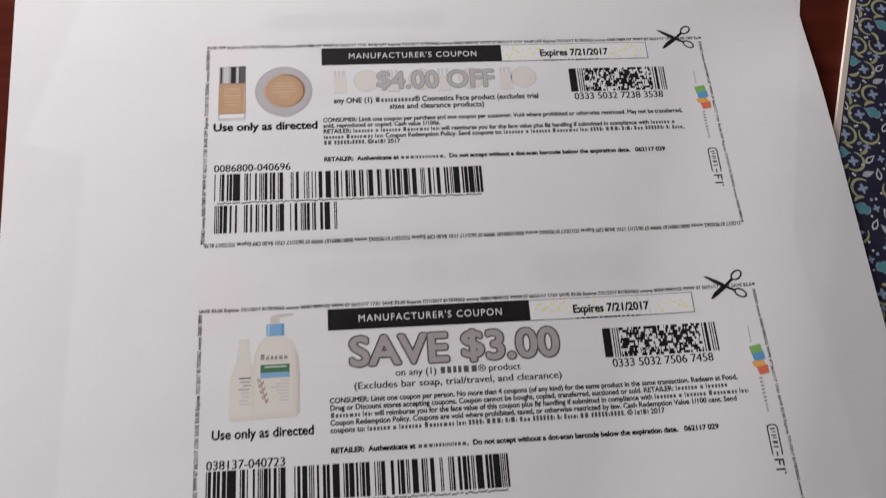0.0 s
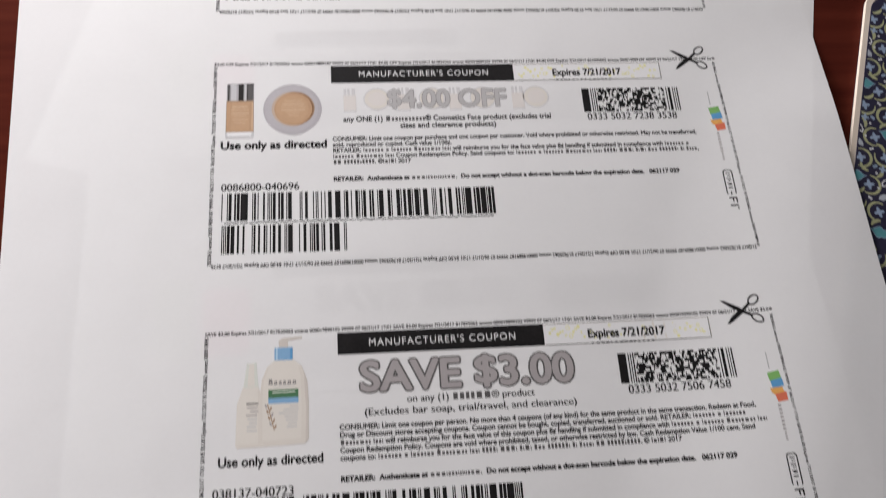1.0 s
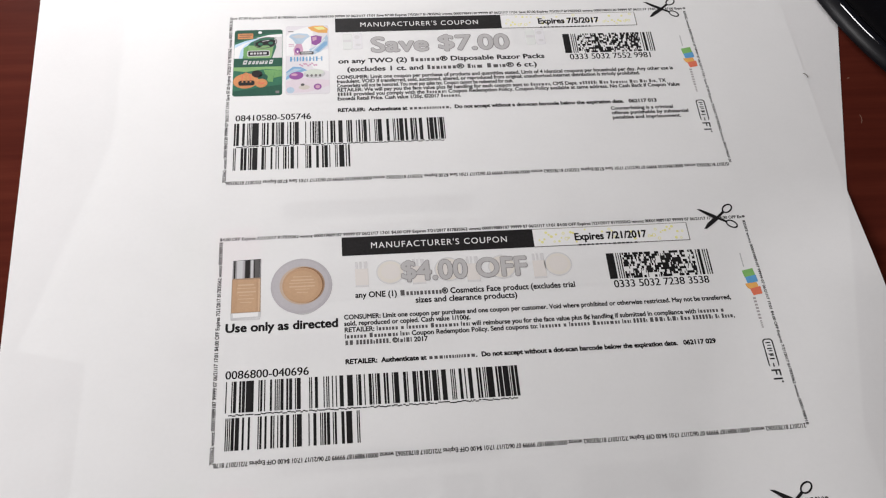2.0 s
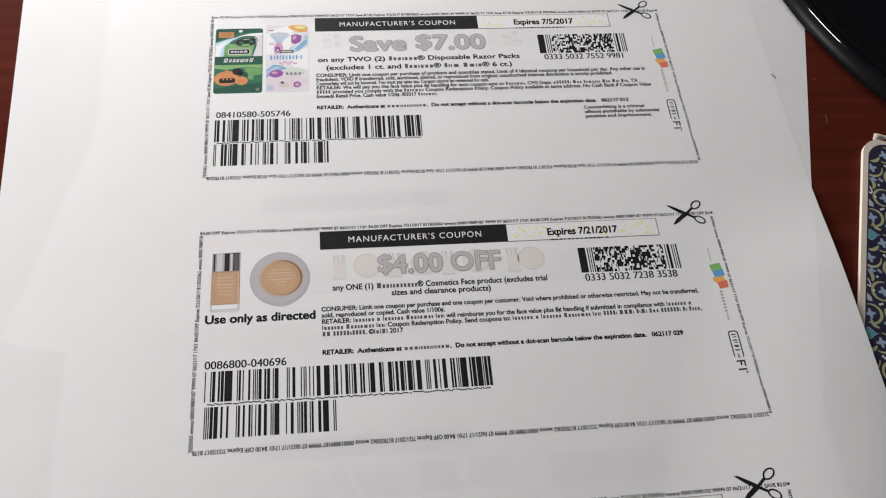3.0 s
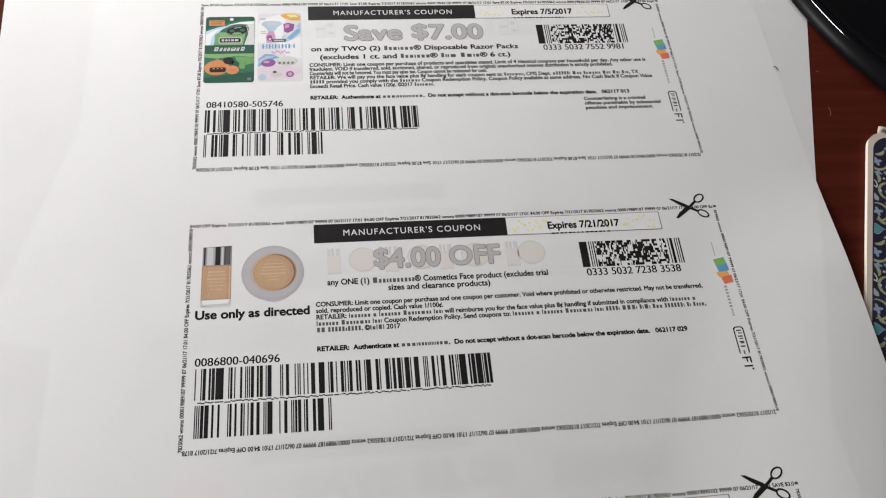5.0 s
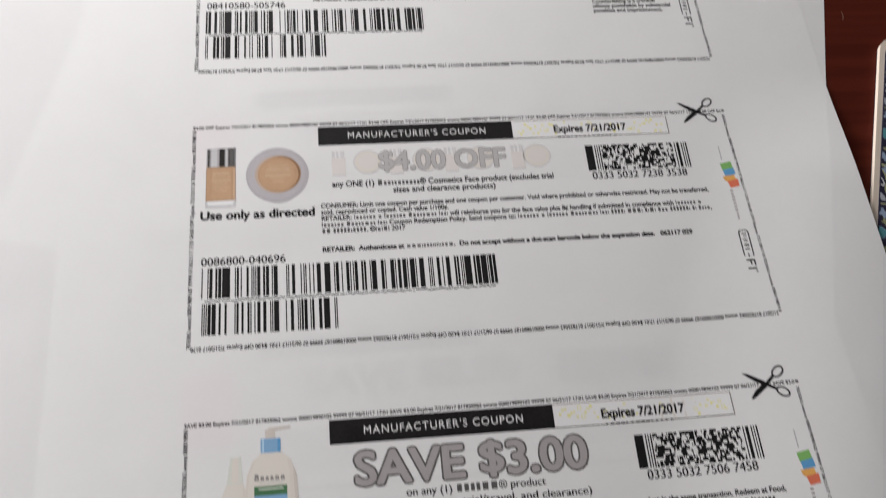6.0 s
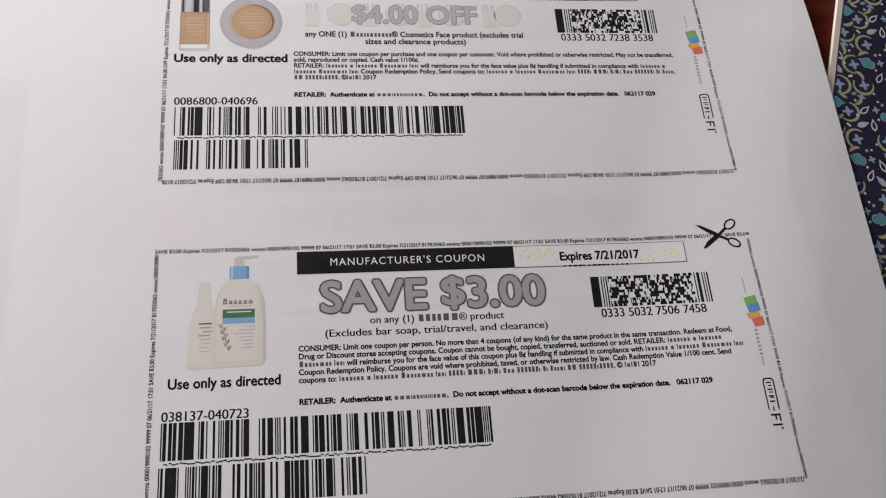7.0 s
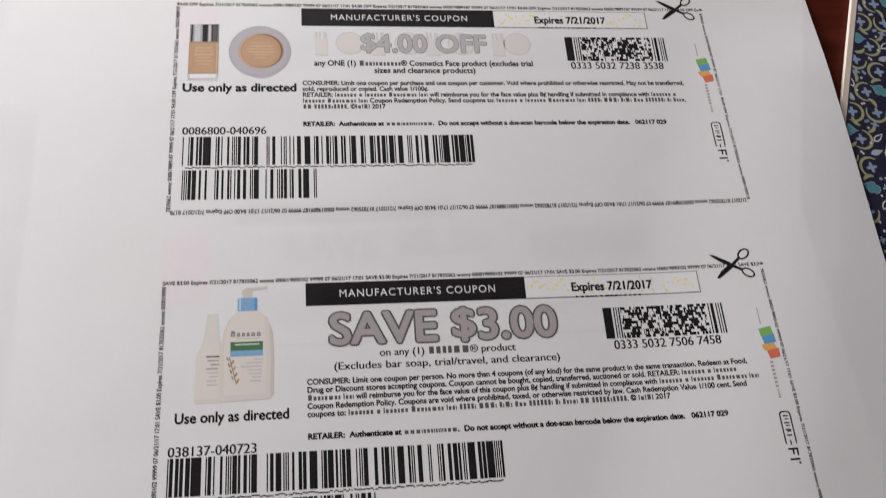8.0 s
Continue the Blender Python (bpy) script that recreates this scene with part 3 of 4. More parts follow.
def flask_body(p):
    p.rect(2.6, 12.2, 11.6, 12.5, "umber", 2)
    # glass body: darker sides, lighter middle
    p.poly([(2.4, 12.4), (11.6, 12.3), (11.7, 22.3), (2.4, 22.4)], "umber", 1)
    p.rect(2.7, 12.6, 11.4, 22.2, "tan", 2)
    p.rect(4.2, 12.7, 10.2, 22.0, "tan_mid", 3)
    p.rect(10.9, 12.6, 11.4, 22.1, "tan_light", 3)
    for k, (a, b, h) in enumerate(((4.4, 9.6, 0.42), (4.1, 10.0, 0.26), (4.1, 10.1, 0.42), (4.8, 9.2, 0.24), (4.5, 9.6, 0.26), (5.2, 9.0, 0.24))):
        p.rect(a, 14.0 + k * 1.05, b, 14.0 + h + k * 1.05, "tan_light", 4)
    # clear thick foot
    p.poly([(2.2, 22.4), (11.8, 22.3), (11.7, 24.0), (2.4, 24.2)], "silver", 0)
    p.poly([(3.0, 22.5), (11.0, 22.4), (10.9, 23.6), (3.1, 23.7)], "white", 1)
    p.rect(2.5, 24.1, 11.6, 24.5, "ghost_grey", 0)


def compact_ring(p):
    p.ellipse(22.3, 16.1, 6.6, 7.7, "pale_grey", 0)
    p.ellipse(21.9, 15.25, 8.25, 8.25, "lavender", 1)
    p.ellipse(21.7, 15.1, 7.5, 7.6, "ring_pale", 2)


def compact_powder(p):
    # pressed powder, soft on its lit side and dark under the far lip
    p.ellipse(22.0, 15.1, 6.0, 5.75, "ring_tan", 3)
    p.ellipse(22.7, 15.0, 5.45, 5.5, "umber", 4)
    p.ellipse(22.55, 15.05, 5.3, 5.35, "brown", 5)
    p.ellipse(22.1, 15.15, 5.35, 5.3, "tan", 6)
    p.ellipse(21.8, 15.3, 4.6, 4.6, "tan_mid", 7)
    for k, (a, b, h) in enumerate(((19.6, 24.6, 0.26), (19.0, 25.2, 0.42), (18.6, 25.6, 0.26), (18.6, 25.4, 0.42), (20.2, 24.0, 0.22), (20.6, 23.6, 0.22))):
        p.rect(a, 12.4 + k * 0.95, b, 12.4 + h + k * 0.95, "tan_light", 8)


def pale_row(p):
    """A faint row of the same things behind the offer."""
    for u in (36.4, 52.0, 67.0, 85.6):
        p.rect(u, 11.0, u + 3.6, 16.0, "ghost_tan", 0)
        for a, b in ((0.1, 0.8), (1.2, 1.8), (2.4, 3.4)):
            p.rect(u + a, 8.8, u + b, 11.0, "ghost_grey", 1)
        p.rect(u, 16.0, u + 3.6, 16.5, "ghost_grey", 0)
    for u in (46.0, 62.0, 77.0, 92.8):
        p.ellipse(u, 12.4, 3.9, 3.7, "ghost_grey", 0)
        p.ellipse(u, 12.4, 3.5, 3.3, "cream", 1)
        p.ellipse(u + 0.1, 12.3, 2.6, 2.4, "ghost_tan", 2)


def pale_packs(p):
    """A faint pair of packs at either side of the offer."""
    for u in (35.2, 94.2):
        p.rounded(u, 7.6, u + 3.0, 14.0, 0.4, "ghost_green", 0)
        p.rect(u + 0.2, 10.0, u + 2.8, 11.0, "ghost_grey", 1)
        p.rounded(u + 3.3, 7.4, u + 6.2, 14.0, 0.4, "ghost_lilac", 0)
        p.ellipse(u + 4.6, 9.0, 0.9, 0.8, "ghost_grey", 1, 14)
        p.ellipse(u + 4.9, 12.2, 0.9, 0.5, "ghost_grey", 1, 14)


def slim_bottle(p):
    p.poly([(10.2, 8.0), (12.6, 7.9), (13.1, 14.0), (9.4, 14.2)], "mint_pale")
    p.poly([(10.8, 8.2), (12.0, 8.1), (12.2, 13.8), (10.4, 13.9)], "cream", 1)
    p.poly([(9.3, 14.2), (13.1, 14.0), (14.7, 18.0), (14.9, 28.4), (14.3, 29.0), (8.2, 29.1), (7.7, 28.5), (7.9, 18.3)], "cream")
    p.poly([(13.0, 14.4), (14.7, 18.0), (14.9, 28.4), (14.3, 28.9), (13.2, 28.9)], "cream_mid", 1)
    p.poly([(13.9, 16.4), (14.7, 18.0), (14.9, 28.4), (14.3, 28.9), (14.1, 28.9)], "cream_shade", 1.5)
    p.poly([(7.8, 28.2), (14.9, 28.1), (14.3, 28.95), (8.2, 29.05)], "cream_mid", 1.2)
    for k, (a, b, c) in enumerate(((10.2, 13.2, "dark_grey"), (10.4, 13.0, "grey"), (11.2, 13.2, "grey"), (10.2, 12.9, "grey"), (10.6, 12.9, "pale_grey"), (11.0, 12.9, "pale_grey"), (10.4, 12.6, "pale_grey"), (10.4, 12.9, "pale_grey"))):
        p.rect(a, 18.1 + k * 0.95, b, 18.45 + k * 0.95, c, 2)


def pump_bottle(p):
    p.poly([(18.9, 2.4), (20.0, 1.7), (25.0, 1.5), (25.0, 2.1), (21.3, 2.5), (21.4, 4.2), (19.1, 4.2)], "cream_shade")
    p.rounded(17.9, 4.2, 22.6, 7.5, 0.3, "sky", 1)
    p.rect(18.3, 4.3, 18.7, 7.4, "light_blue", 2)
    p.rect(21.9, 4.3, 22.5, 7.4, "blue", 2)
    p.poly([(17.9, 7.5), (22.7, 7.4), (24.9, 9.2), (26.3, 13.0), (26.6, 18.0), (26.5, 27.6), (25.6, 28.7), (15.2, 29.0), (14.4, 28.2), (14.2, 17.0), (14.7, 12.4), (16.0, 9.2)], "cream")
    p.poly([(24.0, 8.9), (24.9, 9.4), (26.2, 13.0), (26.5, 18.0), (26.4, 27.6), (25.7, 28.5), (24.6, 28.4), (24.8, 20.0), (24.6, 12.0)], "cream_mid", 1)
    p.poly([(25.4, 10.6), (26.2, 13.0), (26.5, 18.0), (26.4, 27.6), (25.7, 28.5), (25.9, 20.0)], "cream_shade", 1.4)
    p.poly([(16.0, 9.4), (16.5, 9.5), (15.3, 12.6), (14.9, 17.0), (15.0, 28.0), (14.5, 28.2), (14.3, 17.0), (14.8, 12.4)], "cream_mid", 1)
    p.poly([(15.0, 27.6), (25.8, 27.3), (25.4, 28.6), (15.4, 28.9)], "cream_mid", 1.2)
    for a, b, t in ((16.4, 17.5, 12.3), (17.8, 18.7, 12.8), (19.0, 19.8, 12.8), (20.1, 20.9, 12.8), (21.2, 22.2, 12.8), (22.5, 23.5, 12.8)):
        p.poly([(a + 0.15, t), (b - 0.15, t), (b, 13.7), (a, 13.7)], "soft_grey", 2)
        p.rect(a + 0.35, 13.05, b - 0.35, 13.4, "cream_shade", 3)
    p.rect(17.6, 14.1, 23.2, 14.3, "pale_grey", 2)
    p.rect(16.4, 15.0, 24.0, 17.1, "label_green", 2)
    p.rect(17.4, 15.5, 23.2, 15.8, "mint", 3)
    p.rect(16.4, 17.1, 24.0, 18.5, "sky", 2)
    for k, (a, b) in enumerate(((21.8, 24.0), (20.2, 24.0), (19.0, 23.8), (20.4, 23.8), (20.8, 23.8), (21.4, 23.6), (21.0, 23.6))):
        p.rect(a, 19.1 + k * 0.85, b, 19.4 + k * 0.85, "pale_grey", 2)
    p.line(16.2, 18.6, 17.9, 25.0, 0.25, "umber", 2)
    for k in range(8):
        s = 1 if k % 2 else -1
        p.ellipse(16.3 + k * 0.2 + s * 0.5, 19.0 + k * 0.75, 0.24, 0.6, "umber" if k % 3 else "grey", 3, 10, turn=25 * s)


COUPONS = [
    dict(top=111.04, name="razor", matrix=(106.3, 9.9, 136.0, 17.9), pictures=[(green_pack, "green_pack_picture", "green pack with a dark band and orange label"), (white_pack, "white_pack_picture", "white and lavender pack with blue and pink marks"), (pale_packs, "watermark", "pale packs behind the offer")], micro="Save $7.00 Expires 7/5/2017 817835062 wmmz 000019843130 99999 07 06/21/17 17:01 ",
         expires=("Expires 7/5/2017", 99.0, 119.4), offer=("Save $7.00", 44.0, 88.6, 15.25, 5.9),
         terms=[("on any TWO (2) [Schickk]\u00ae Disposable Razor Packs", 33.6, 99.3, 19.6, 1.75), ("(excludes 1 ct. and [Schickk]\u00ae [Slim Twin]\u00ae 6 ct.)", 36.2, 96.4, 22.9, 1.75)],
         fine=[("CONSUMER: Limit one coupon per purchase of products and quantities stated. Limit of 4 identical coupons per household per day. Any other use is", 140.2),
               ("fraudulent. VOID if transferred, sold, auctioned, altered, or reproduced from original; unauthorized internet distribution is strictly prohibited.", 129.0),
               ("Counterfeits will not be honored. You must pay sales tax. Coupon cannot be redeemed for cash.", 88.0),
               ("RETAILER: We will pay you the face value plus 8\u00a2 handling for each coupon sent to [Edgewell], CMS Dept. [#41058, One Fawcett Dr., Del Rio], TX", 136.8),
               ("[78840] provided you comply with the [Edgewell] Coupon Redemption Policy. Coupon Policy available at same address. No Cash Back if Coupon Value", 141.0),
               ("Exceeds Retail Price. Cash value 1/20\u00a2. \u00a92017 [Edgewell].", 71.0)],
         fine_v=(25.75, 1.66), lot="062117 013", ret_end=132.3, number=("08410580-505746", 25.0), bars=((2.3, 65.0, "21343311111184112224321111114412221158151221111132151331245511212512221143161111563511122152343111234621513211411"), (2.3, 36.2, "111631321121653116241215112212441911113634214216111262122")),
         rows=(41.6, 49.65, 50.5, 58.3), code="0333 5032 7552 9981", directed=None),
    dict(top=30.0, name="makeup", matrix=(106.7, 9.9, 136.2, 17.9), pictures=[(flask_cap, "flask_cap_picture", "striped silver and black cap", -73.7, 0.0, 0.000014, 0.835), (flask_body, "flask_picture", "beige flask with a clear thick foot", -73.7, 0.0, 0.000014, 0.835), (compact_ring, "compact_picture", "round grey compact ring"), (compact_powder, "powder_picture", "round beige pressed powder"), (pale_row, "watermark", "pale row of flasks and compacts behind the offer")], micro="$4.00 OFF Expires 7/21/2017 817835062 wmmz 000019889187 99999 07 06/21/17 17:01 ",
         expires=("Expires 7/21/2017", 98.6, 119.6), offer=("$4.00 OFF", 48.8, 84.0, 15.2, 5.6),
         terms=[("any ONE (1) [Neutrogenaa]\u00ae Cosmetics Face product (excludes trial", 36.2, 96.6, 19.7, 1.65), ("sizes and clearance products)", 52.3, 80.2, 22.0, 1.65)],
         fine=[("CONSUMER: Limit one coupon per purchase and one coupon per customer. Void where prohibited or otherwise restricted. May not be transferred,", 139.4),
               ("sold, reproduced or copied. Cash value 1/100\u00a2.", 66.7),
               ("RETAILER: [Johnson & Johnson Consumer Inc.] will reimburse you for the face value plus 8\u00a2 handling if submitted in compliance with [Johnson &]", 136.6),
               ("[Johnson Consumer Inc.] Coupon Redemption Policy. Send coupons to: [Johnson & Johnson Consumer Inc. 1453, NCH, P.O. Box 880001, El Paso],", 139.1),
               ("[TX 88588-0001]. \u00a9[J&JCI] 2017", 54.8)],
         fine_v=(25.85, 1.83), lot="062117 029", ret_end=132.1, number=("0086800-040696", 23.7), bars=((2.8, 77.5, "15113321318511221523111111332133114911133612111313134464113314311211342124115531154112324112511355111114331345212211117321416111313"), (3.0, 36.2, "11111131432428112324211312333411115714341111213311253265111")),
         rows=(41.4, 49.65, 50.95, 59.2), code="0333 5032 7238 3538", directed=(2.0, 31.5, 27.8, 2.35, "heavy")),
    dict(top=-51.07, name="lotion", matrix=(105.8, 9.9, 136.6, 17.9), pictures=[(slim_bottle, "slim_bottle_picture", "slim cream lotion bottle"), (pump_bottle, "pump_bottle_picture", "cream pump bottle with a blue collar and green label", -75.4, 0.0, 0.000024, 0.975)], micro="SAVE $3.00 Expires 7/21/2017 817835062 wmmz 000019890102 99999 07 06/21/17 17:01 ",
         expires=("Expires 7/21/2017", 98.6, 119.6), offer=("SAVE $3.00", 38.3, 93.8, 16.45, 7.4),
         terms=[("on any (1) [AVEENO]\u00ae product", 50.0, 82.8, 19.75, 1.75), ("(Excludes bar soap, trial/travel, and clearance)", 39.2, 93.6, 22.65, 1.75)],
         fine=[("CONSUMER: Limit one coupon per person. No more than 4 coupons (of any kind) for the same product in the same transaction. Redeem at Food,", 139.8),
               ("Drug or Discount stores accepting coupons. Coupon cannot be bought, copied, transferred, auctioned or sold. RETAILER: [Johnson & Johnson]", 136.8),
               ("[Consumer Inc.] will reimburse you for the face value of this coupon plus 8\u00a2 handling if submitted in compliance with [Johnson & Johnson Consumer Inc.]", 142.0),
               ("Coupon Redemption Policy. Coupons are void where prohibited, taxed, or otherwise restricted by law. Cash Redemption Value 1/100 cent. Send", 138.5),
               ("coupons to: [Johnson & Johnson Consumer Inc. 1453, NCH, P.O. Box 880001, El Paso, TX 88588-0001]. \u00a9 [J&JCI] 2017", 119.2)],
         fine_v=(25.9, 1.87), lot="062117 029", ret_end=132.4, number=("038137-040723", 21.9), bars=((2.6, 77.2, "1132313241941132152311111141233211591232521111132431337411315222113145121111463421421113642111134611161111243241221112733131711111112"), (2.4, 47.6, "1122a116111111211211611221113a22342231111121352326512141413312213112611623111242331")),
         rows=(41.0, 49.3, 50.8, 59.1), code="0333 5032 7506 7458", directed=(3.6, 29.0, 33.4, 2.3, "mid")),
]
CW, CH = 150.0, 62.6


def build_coupon(c, parent):
    top = c["top"]
    p = Print(top)
    # microtext frame: along the top, up the left side, down the right side, upside down along the foot
    size = 1.1
    unit = sum(GLYPHS[ch][2] for ch in c["micro"]) * size / CAP * 0.80

    def run(u, v, length, turn, start, high=1.0):
        n, body = int(length / unit * len(c["micro"])), ""
        while len(body) < n + start:
            body += c["micro"]
        p.text(body[start:start + n], u, v, size * high, "black", "mid", width=length, turn=turn)

    run(-0.4, 0.42, CW - 0.8, 0, 0, 0.84)
    run(0.5, CH - 0.2, CH - 1.0, -90, 30, 0.86)
    run(CW - 1.2, 1.2, CH - 1.4, 89, 31, 0.66)
    run(CW - 0.3, CH - 0.55, CW - 0.8, 180, 20)
    p.ellipse(CW - 0.6, -0.1, 0.5, 0.4, "dark_grey", 0, 10)
    coupon = p.done("coupon", parent, "coupon with a microtext frame printed in black")

    p = Print(top)
    p.rect(33.0, 0.95, 86.9, 6.8, "black")
    p.done("header_banner", coupon, "solid black printed banner")
    p = Print(top)
    p.text("MANUFACTURER'S COUPON", 40.9, 4.75, 1.85, "white", "thin", width=38.8, layer=2, track=0.09)
    p.done("header_lettering", coupon, "white capitals on the black banner")

    p = Print(top)
    p.rect(86.9, 1.05, 132.1, 6.85, "cream", 0)
    p.rect(86.9, 1.25, 131.85, 6.6, "white", 1)
    for a, b, e, f in ((86.9, 6.65, 132.0, 6.85), (131.8, 1.0, 132.0, 6.85), (86.9, 1.0, 132.0, 1.12)):
        p.rect(a, b, e, f, "dark_grey", 2)
    rng = random.Random(int(top) + 7)
    for k in range(60):
        u, v = 88.2 + 42.4 * (k + 0.5) / 60, rng.uniform(1.9, 6.0)
        if 97.5 < u < 120.5 and rng.random() < 0.6:
            continue
        r = rng.uniform(0.34, 0.6)
        p.ring(u, v, r, r, 0.2, "yellow", 2, 12) if rng.random() < 0.5 else p.ellipse(u, v, r * 0.8, r * 0.8, "yellow", 2, 12)
    for k in range(14):
        p.rect(99.5 + k * 1.25, 6.5, 99.5 + k * 1.25 + rng.uniform(0.4, 1.1), 6.95, "black", 3)
    p.done("expiry_box", coupon, "pale box with small yellow dots")
    p = Print(top)
    body, a, b = c["expires"]
    p.text(body, a, 5.2, 2.2, "black", "heavy", width=b - a, layer=3)
    p.done("expiry_lettering", coupon, "black expiry date lettering")

    body, a, b, base, h = c["offer"]
    p = Print(top)
    big = h > 7
    p.text(body, a, base, h, "dark_grey" if big else "soft_grey", "outline" if big else "edge", width=b - a, layer=2)
    p.text(body, a, base, h, "grey" if big else "light_grey", "fill", width=b - a, layer=4)
    p.done("offer_lettering", coupon, "large grey letters with a dark outline")
    p = Print(top)
    for body, a, b, base, h in c["terms"]:
        p.text(body, a, base, h, "black", "bold" if big else "mid", width=b - a)
    p.done("offer_small_line", coupon)

    p = Print(top)
    v, step = c["fine_v"]
    for k, (body, end) in enumerate(c["fine"]):
        p.text(body, 33.0, v + step * k, 1.3, "black", "fine", width=end - 33.0)
    p.done("fine_print", coupon, "small black conditions in narrow lines")
    p = Print(top)
    p.text("RETAILER:  Authenticate at [www.veri-fi.com].  Do not accept without a dot-scan barcode below the expiration date.   " + c["lot"], 33.0, 38.4, 1.25, "black", "strong", width=c["ret_end"] - 33.0)
    if c["name"] == "razor":
        for k, (body, end) in enumerate((("Counterfeiting is a criminal", 137.0), ("offense punishable by substantial", 141.6), ("penalties and imprisonment.", 138.8))):
            p.text(body, 117.1, 41.0 + 1.75 * k, 1.2, "black", "fine", width=end - 117.1)
    p.done("retailer_line", coupon, "bold line of small black print")

    p = Print(top)
    (a, b, runs), (a2, b2, runs2) = c["bars"]
    v0, v1, v2, v3 = c["rows"]
    barcode_row(p, a, b, v0, v1, runs)
    separator_row(p, a + 0.8, b - 0.5, (v1 + v2) / 2 - 0.33, (v1 + v2) / 2 + 0.27, 100 + int(top))
    barcode_row(p, a2, b2, v2, v3, runs2)
    tagged(p.done("barcode", coupon, "black barcode in two rows"), kind="stuff")
    p = Print(top)
    body, end = c["number"]
    p.text(body, 2.5, 40.7, 2.15, "black", "bold", width=end - 2.5)
    p.text(c["code"], 107.4, 20.55, 2.2, "black", "bold", width=27.2)
    tagged(p.done("code_number", coupon), kind="stuff")
    p = Print(top)
    matrix_code(p, *c["matrix"], 41 + int(top))
    tagged(p.done("matrix_barcode", coupon, "dense black stacked code"), kind="stuff")

    p = Print(top)
    p.poly([(136.0, -3.2), (137.2, -3.1), (141.2, -0.9), (142.0, -0.1), (141.3, 0.5), (138.6, -1.1)], "black", 1)
    p.poly([(136.9, 3.4), (138.4, 1.5), (141.0, -0.5), (142.0, -0.3), (141.9, 0.5), (139.0, 2.6), (137.6, 3.5)], "black", 1.5)
    p.line(141.4, 0.1, 143.8, -1.9, 0.75, "black", 1)
    p.line(141.4, 0.0, 143.9, 1.3, 0.75, "black", 1)
    p.ring(145.2, -3.0, 1.9, 1.3, 0.46, "black", 2, turn=-38)
    p.ring(145.4, 2.2, 1.85, 1.25, 0.46, "black", 2, turn=32)
    p.done("scissors_mark", coupon, "printed black scissors on the cutting frame")

    p = Print(top)
    p.poly([(144.5, 17.4), (147.7, 16.8), (148.0, 19.0), (144.8, 19.6)], "leaf_green")
    p.poly([(144.9, 19.5), (148.1, 18.9), (148.3, 21.0), (145.2, 21.6)], "blue", 1)
    p.poly([(144.4, 21.5), (147.7, 21.2), (148.0, 22.6), (145.2, 23.2), (144.7, 22.6)], "orange", 2)
    p.poly([(145.4, 23.1), (148.5, 22.5), (148.5, 24.8), (145.9, 25.2)], "red", 3)
    p.rect(145.2, 11.8, 145.5, 16.2, "pale_grey", 0)
    for k in range(7):
        p.rect(145.5, 25.8 + k * 1.0, 146.3, 26.35 + k * 1.0, "grey")
    for k in range(4):
        p.rect(145.65, 32.8 + k * 0.6, 146.2, 33.15 + k * 0.6, "grey")
    p.done("ribbon_mark", coupon, "small folded ribbon in green, blue, orange and red")
    p = Print(top)
    p.rounded(144.6, 38.2, 147.5, 46.4, 0.9, "black", 0)
    p.rounded(144.95, 38.55, 147.15, 46.7, 0.7, "white", 1)
    for a, b, w in ((39.2, 40.3, 0.36), (40.9, 41.9, 0.36), (42.5, 43.2, 0.36), (43.8, 44.2, 0.36)):
        p.rect(145.4, a, 146.7, a + w, "black", 2)
        p.rect(145.4 if w > 1 else 145.7, b - 0.3, 146.7, b, "black", 2)
    p.rect(145.8, 45.2, 146.15, 46.3, "black", 2)
    p.rect(144.9, 47.0, 147.3, 47.45, "black", 2)
    p.rect(145.9, 47.45, 146.3, 48.5, "black", 2)
    p.rect(146.9, 47.45, 147.3, 48.8, "black", 2)
    p.rect(144.9, 49.4, 147.3, 49.85, "black", 2)
    p.ellipse(147.1, 50.5, 0.28, 0.28, "black", 2, 10)
    p.done("seal_mark", coupon, "black rounded outline with upright bars")

    for draw, name, label, *fit in c["pictures"]:
        p = Print(top, *fit)
        draw(p)
        ob = p.done(name, coupon, label)
        if name in ("watermark", "flask_cap_picture"):
            tagged(ob, label, kind="stuff")
    if c["directed"]:
        p = Print(top)
        a, b, base, h, weight = c["directed"]
        p.text("Use only as directed", a, base, h, "black", weight, width=b - a)
        p.done("directions_lettering", coupon, "bold black lettering")


# the print of the sheet below, which shows faintly through the paper
for top in (114.0, 42.0, -30.0):
    g = Print(top, left=-91.4, turn=0.6, base=-0.0000094)
    g.rect(33, 1.1, 87.2, 6.7, "black")
    g.rect(88, 6.5, 131, 6.8, "dark_grey")
    g.text("SAVE $2.00", 44.0, 16.2, 6.4, "mid_grey", "outline", width=52.0)
    barcode_row(g, 2.6, 77.2, 41.6, 49.65, COUPONS[1]["bars"][0][2], "grey")
    barcode_row(g, 2.6, 36.2, 50.9, 59.0, COUPONS[1]["bars"][1][2], "grey")
    matrix_code(g, 106.2, 9.9, 135.8, 17.9, 90 + int(top))
    for k in range(5):
        g.rect(33, 24.6 + 1.85 * k, 135 - 9 * (k % 3), 25.5 + 1.85 * k, "soft_grey")
    g.rounded(3, 6, 13, 27, 1.5, "mint")
    g.rounded(15, 9, 27, 27, 2.0, "pink")
    g.rect(33, 37.4, 132, 38.3, "dark_grey")
    tagged(g.done("print", under_sheets[0], "faint print seen through the sheet above"), kind="stuff")
for c in COUPONS:
    build_coupon(c, coupon_sheet)


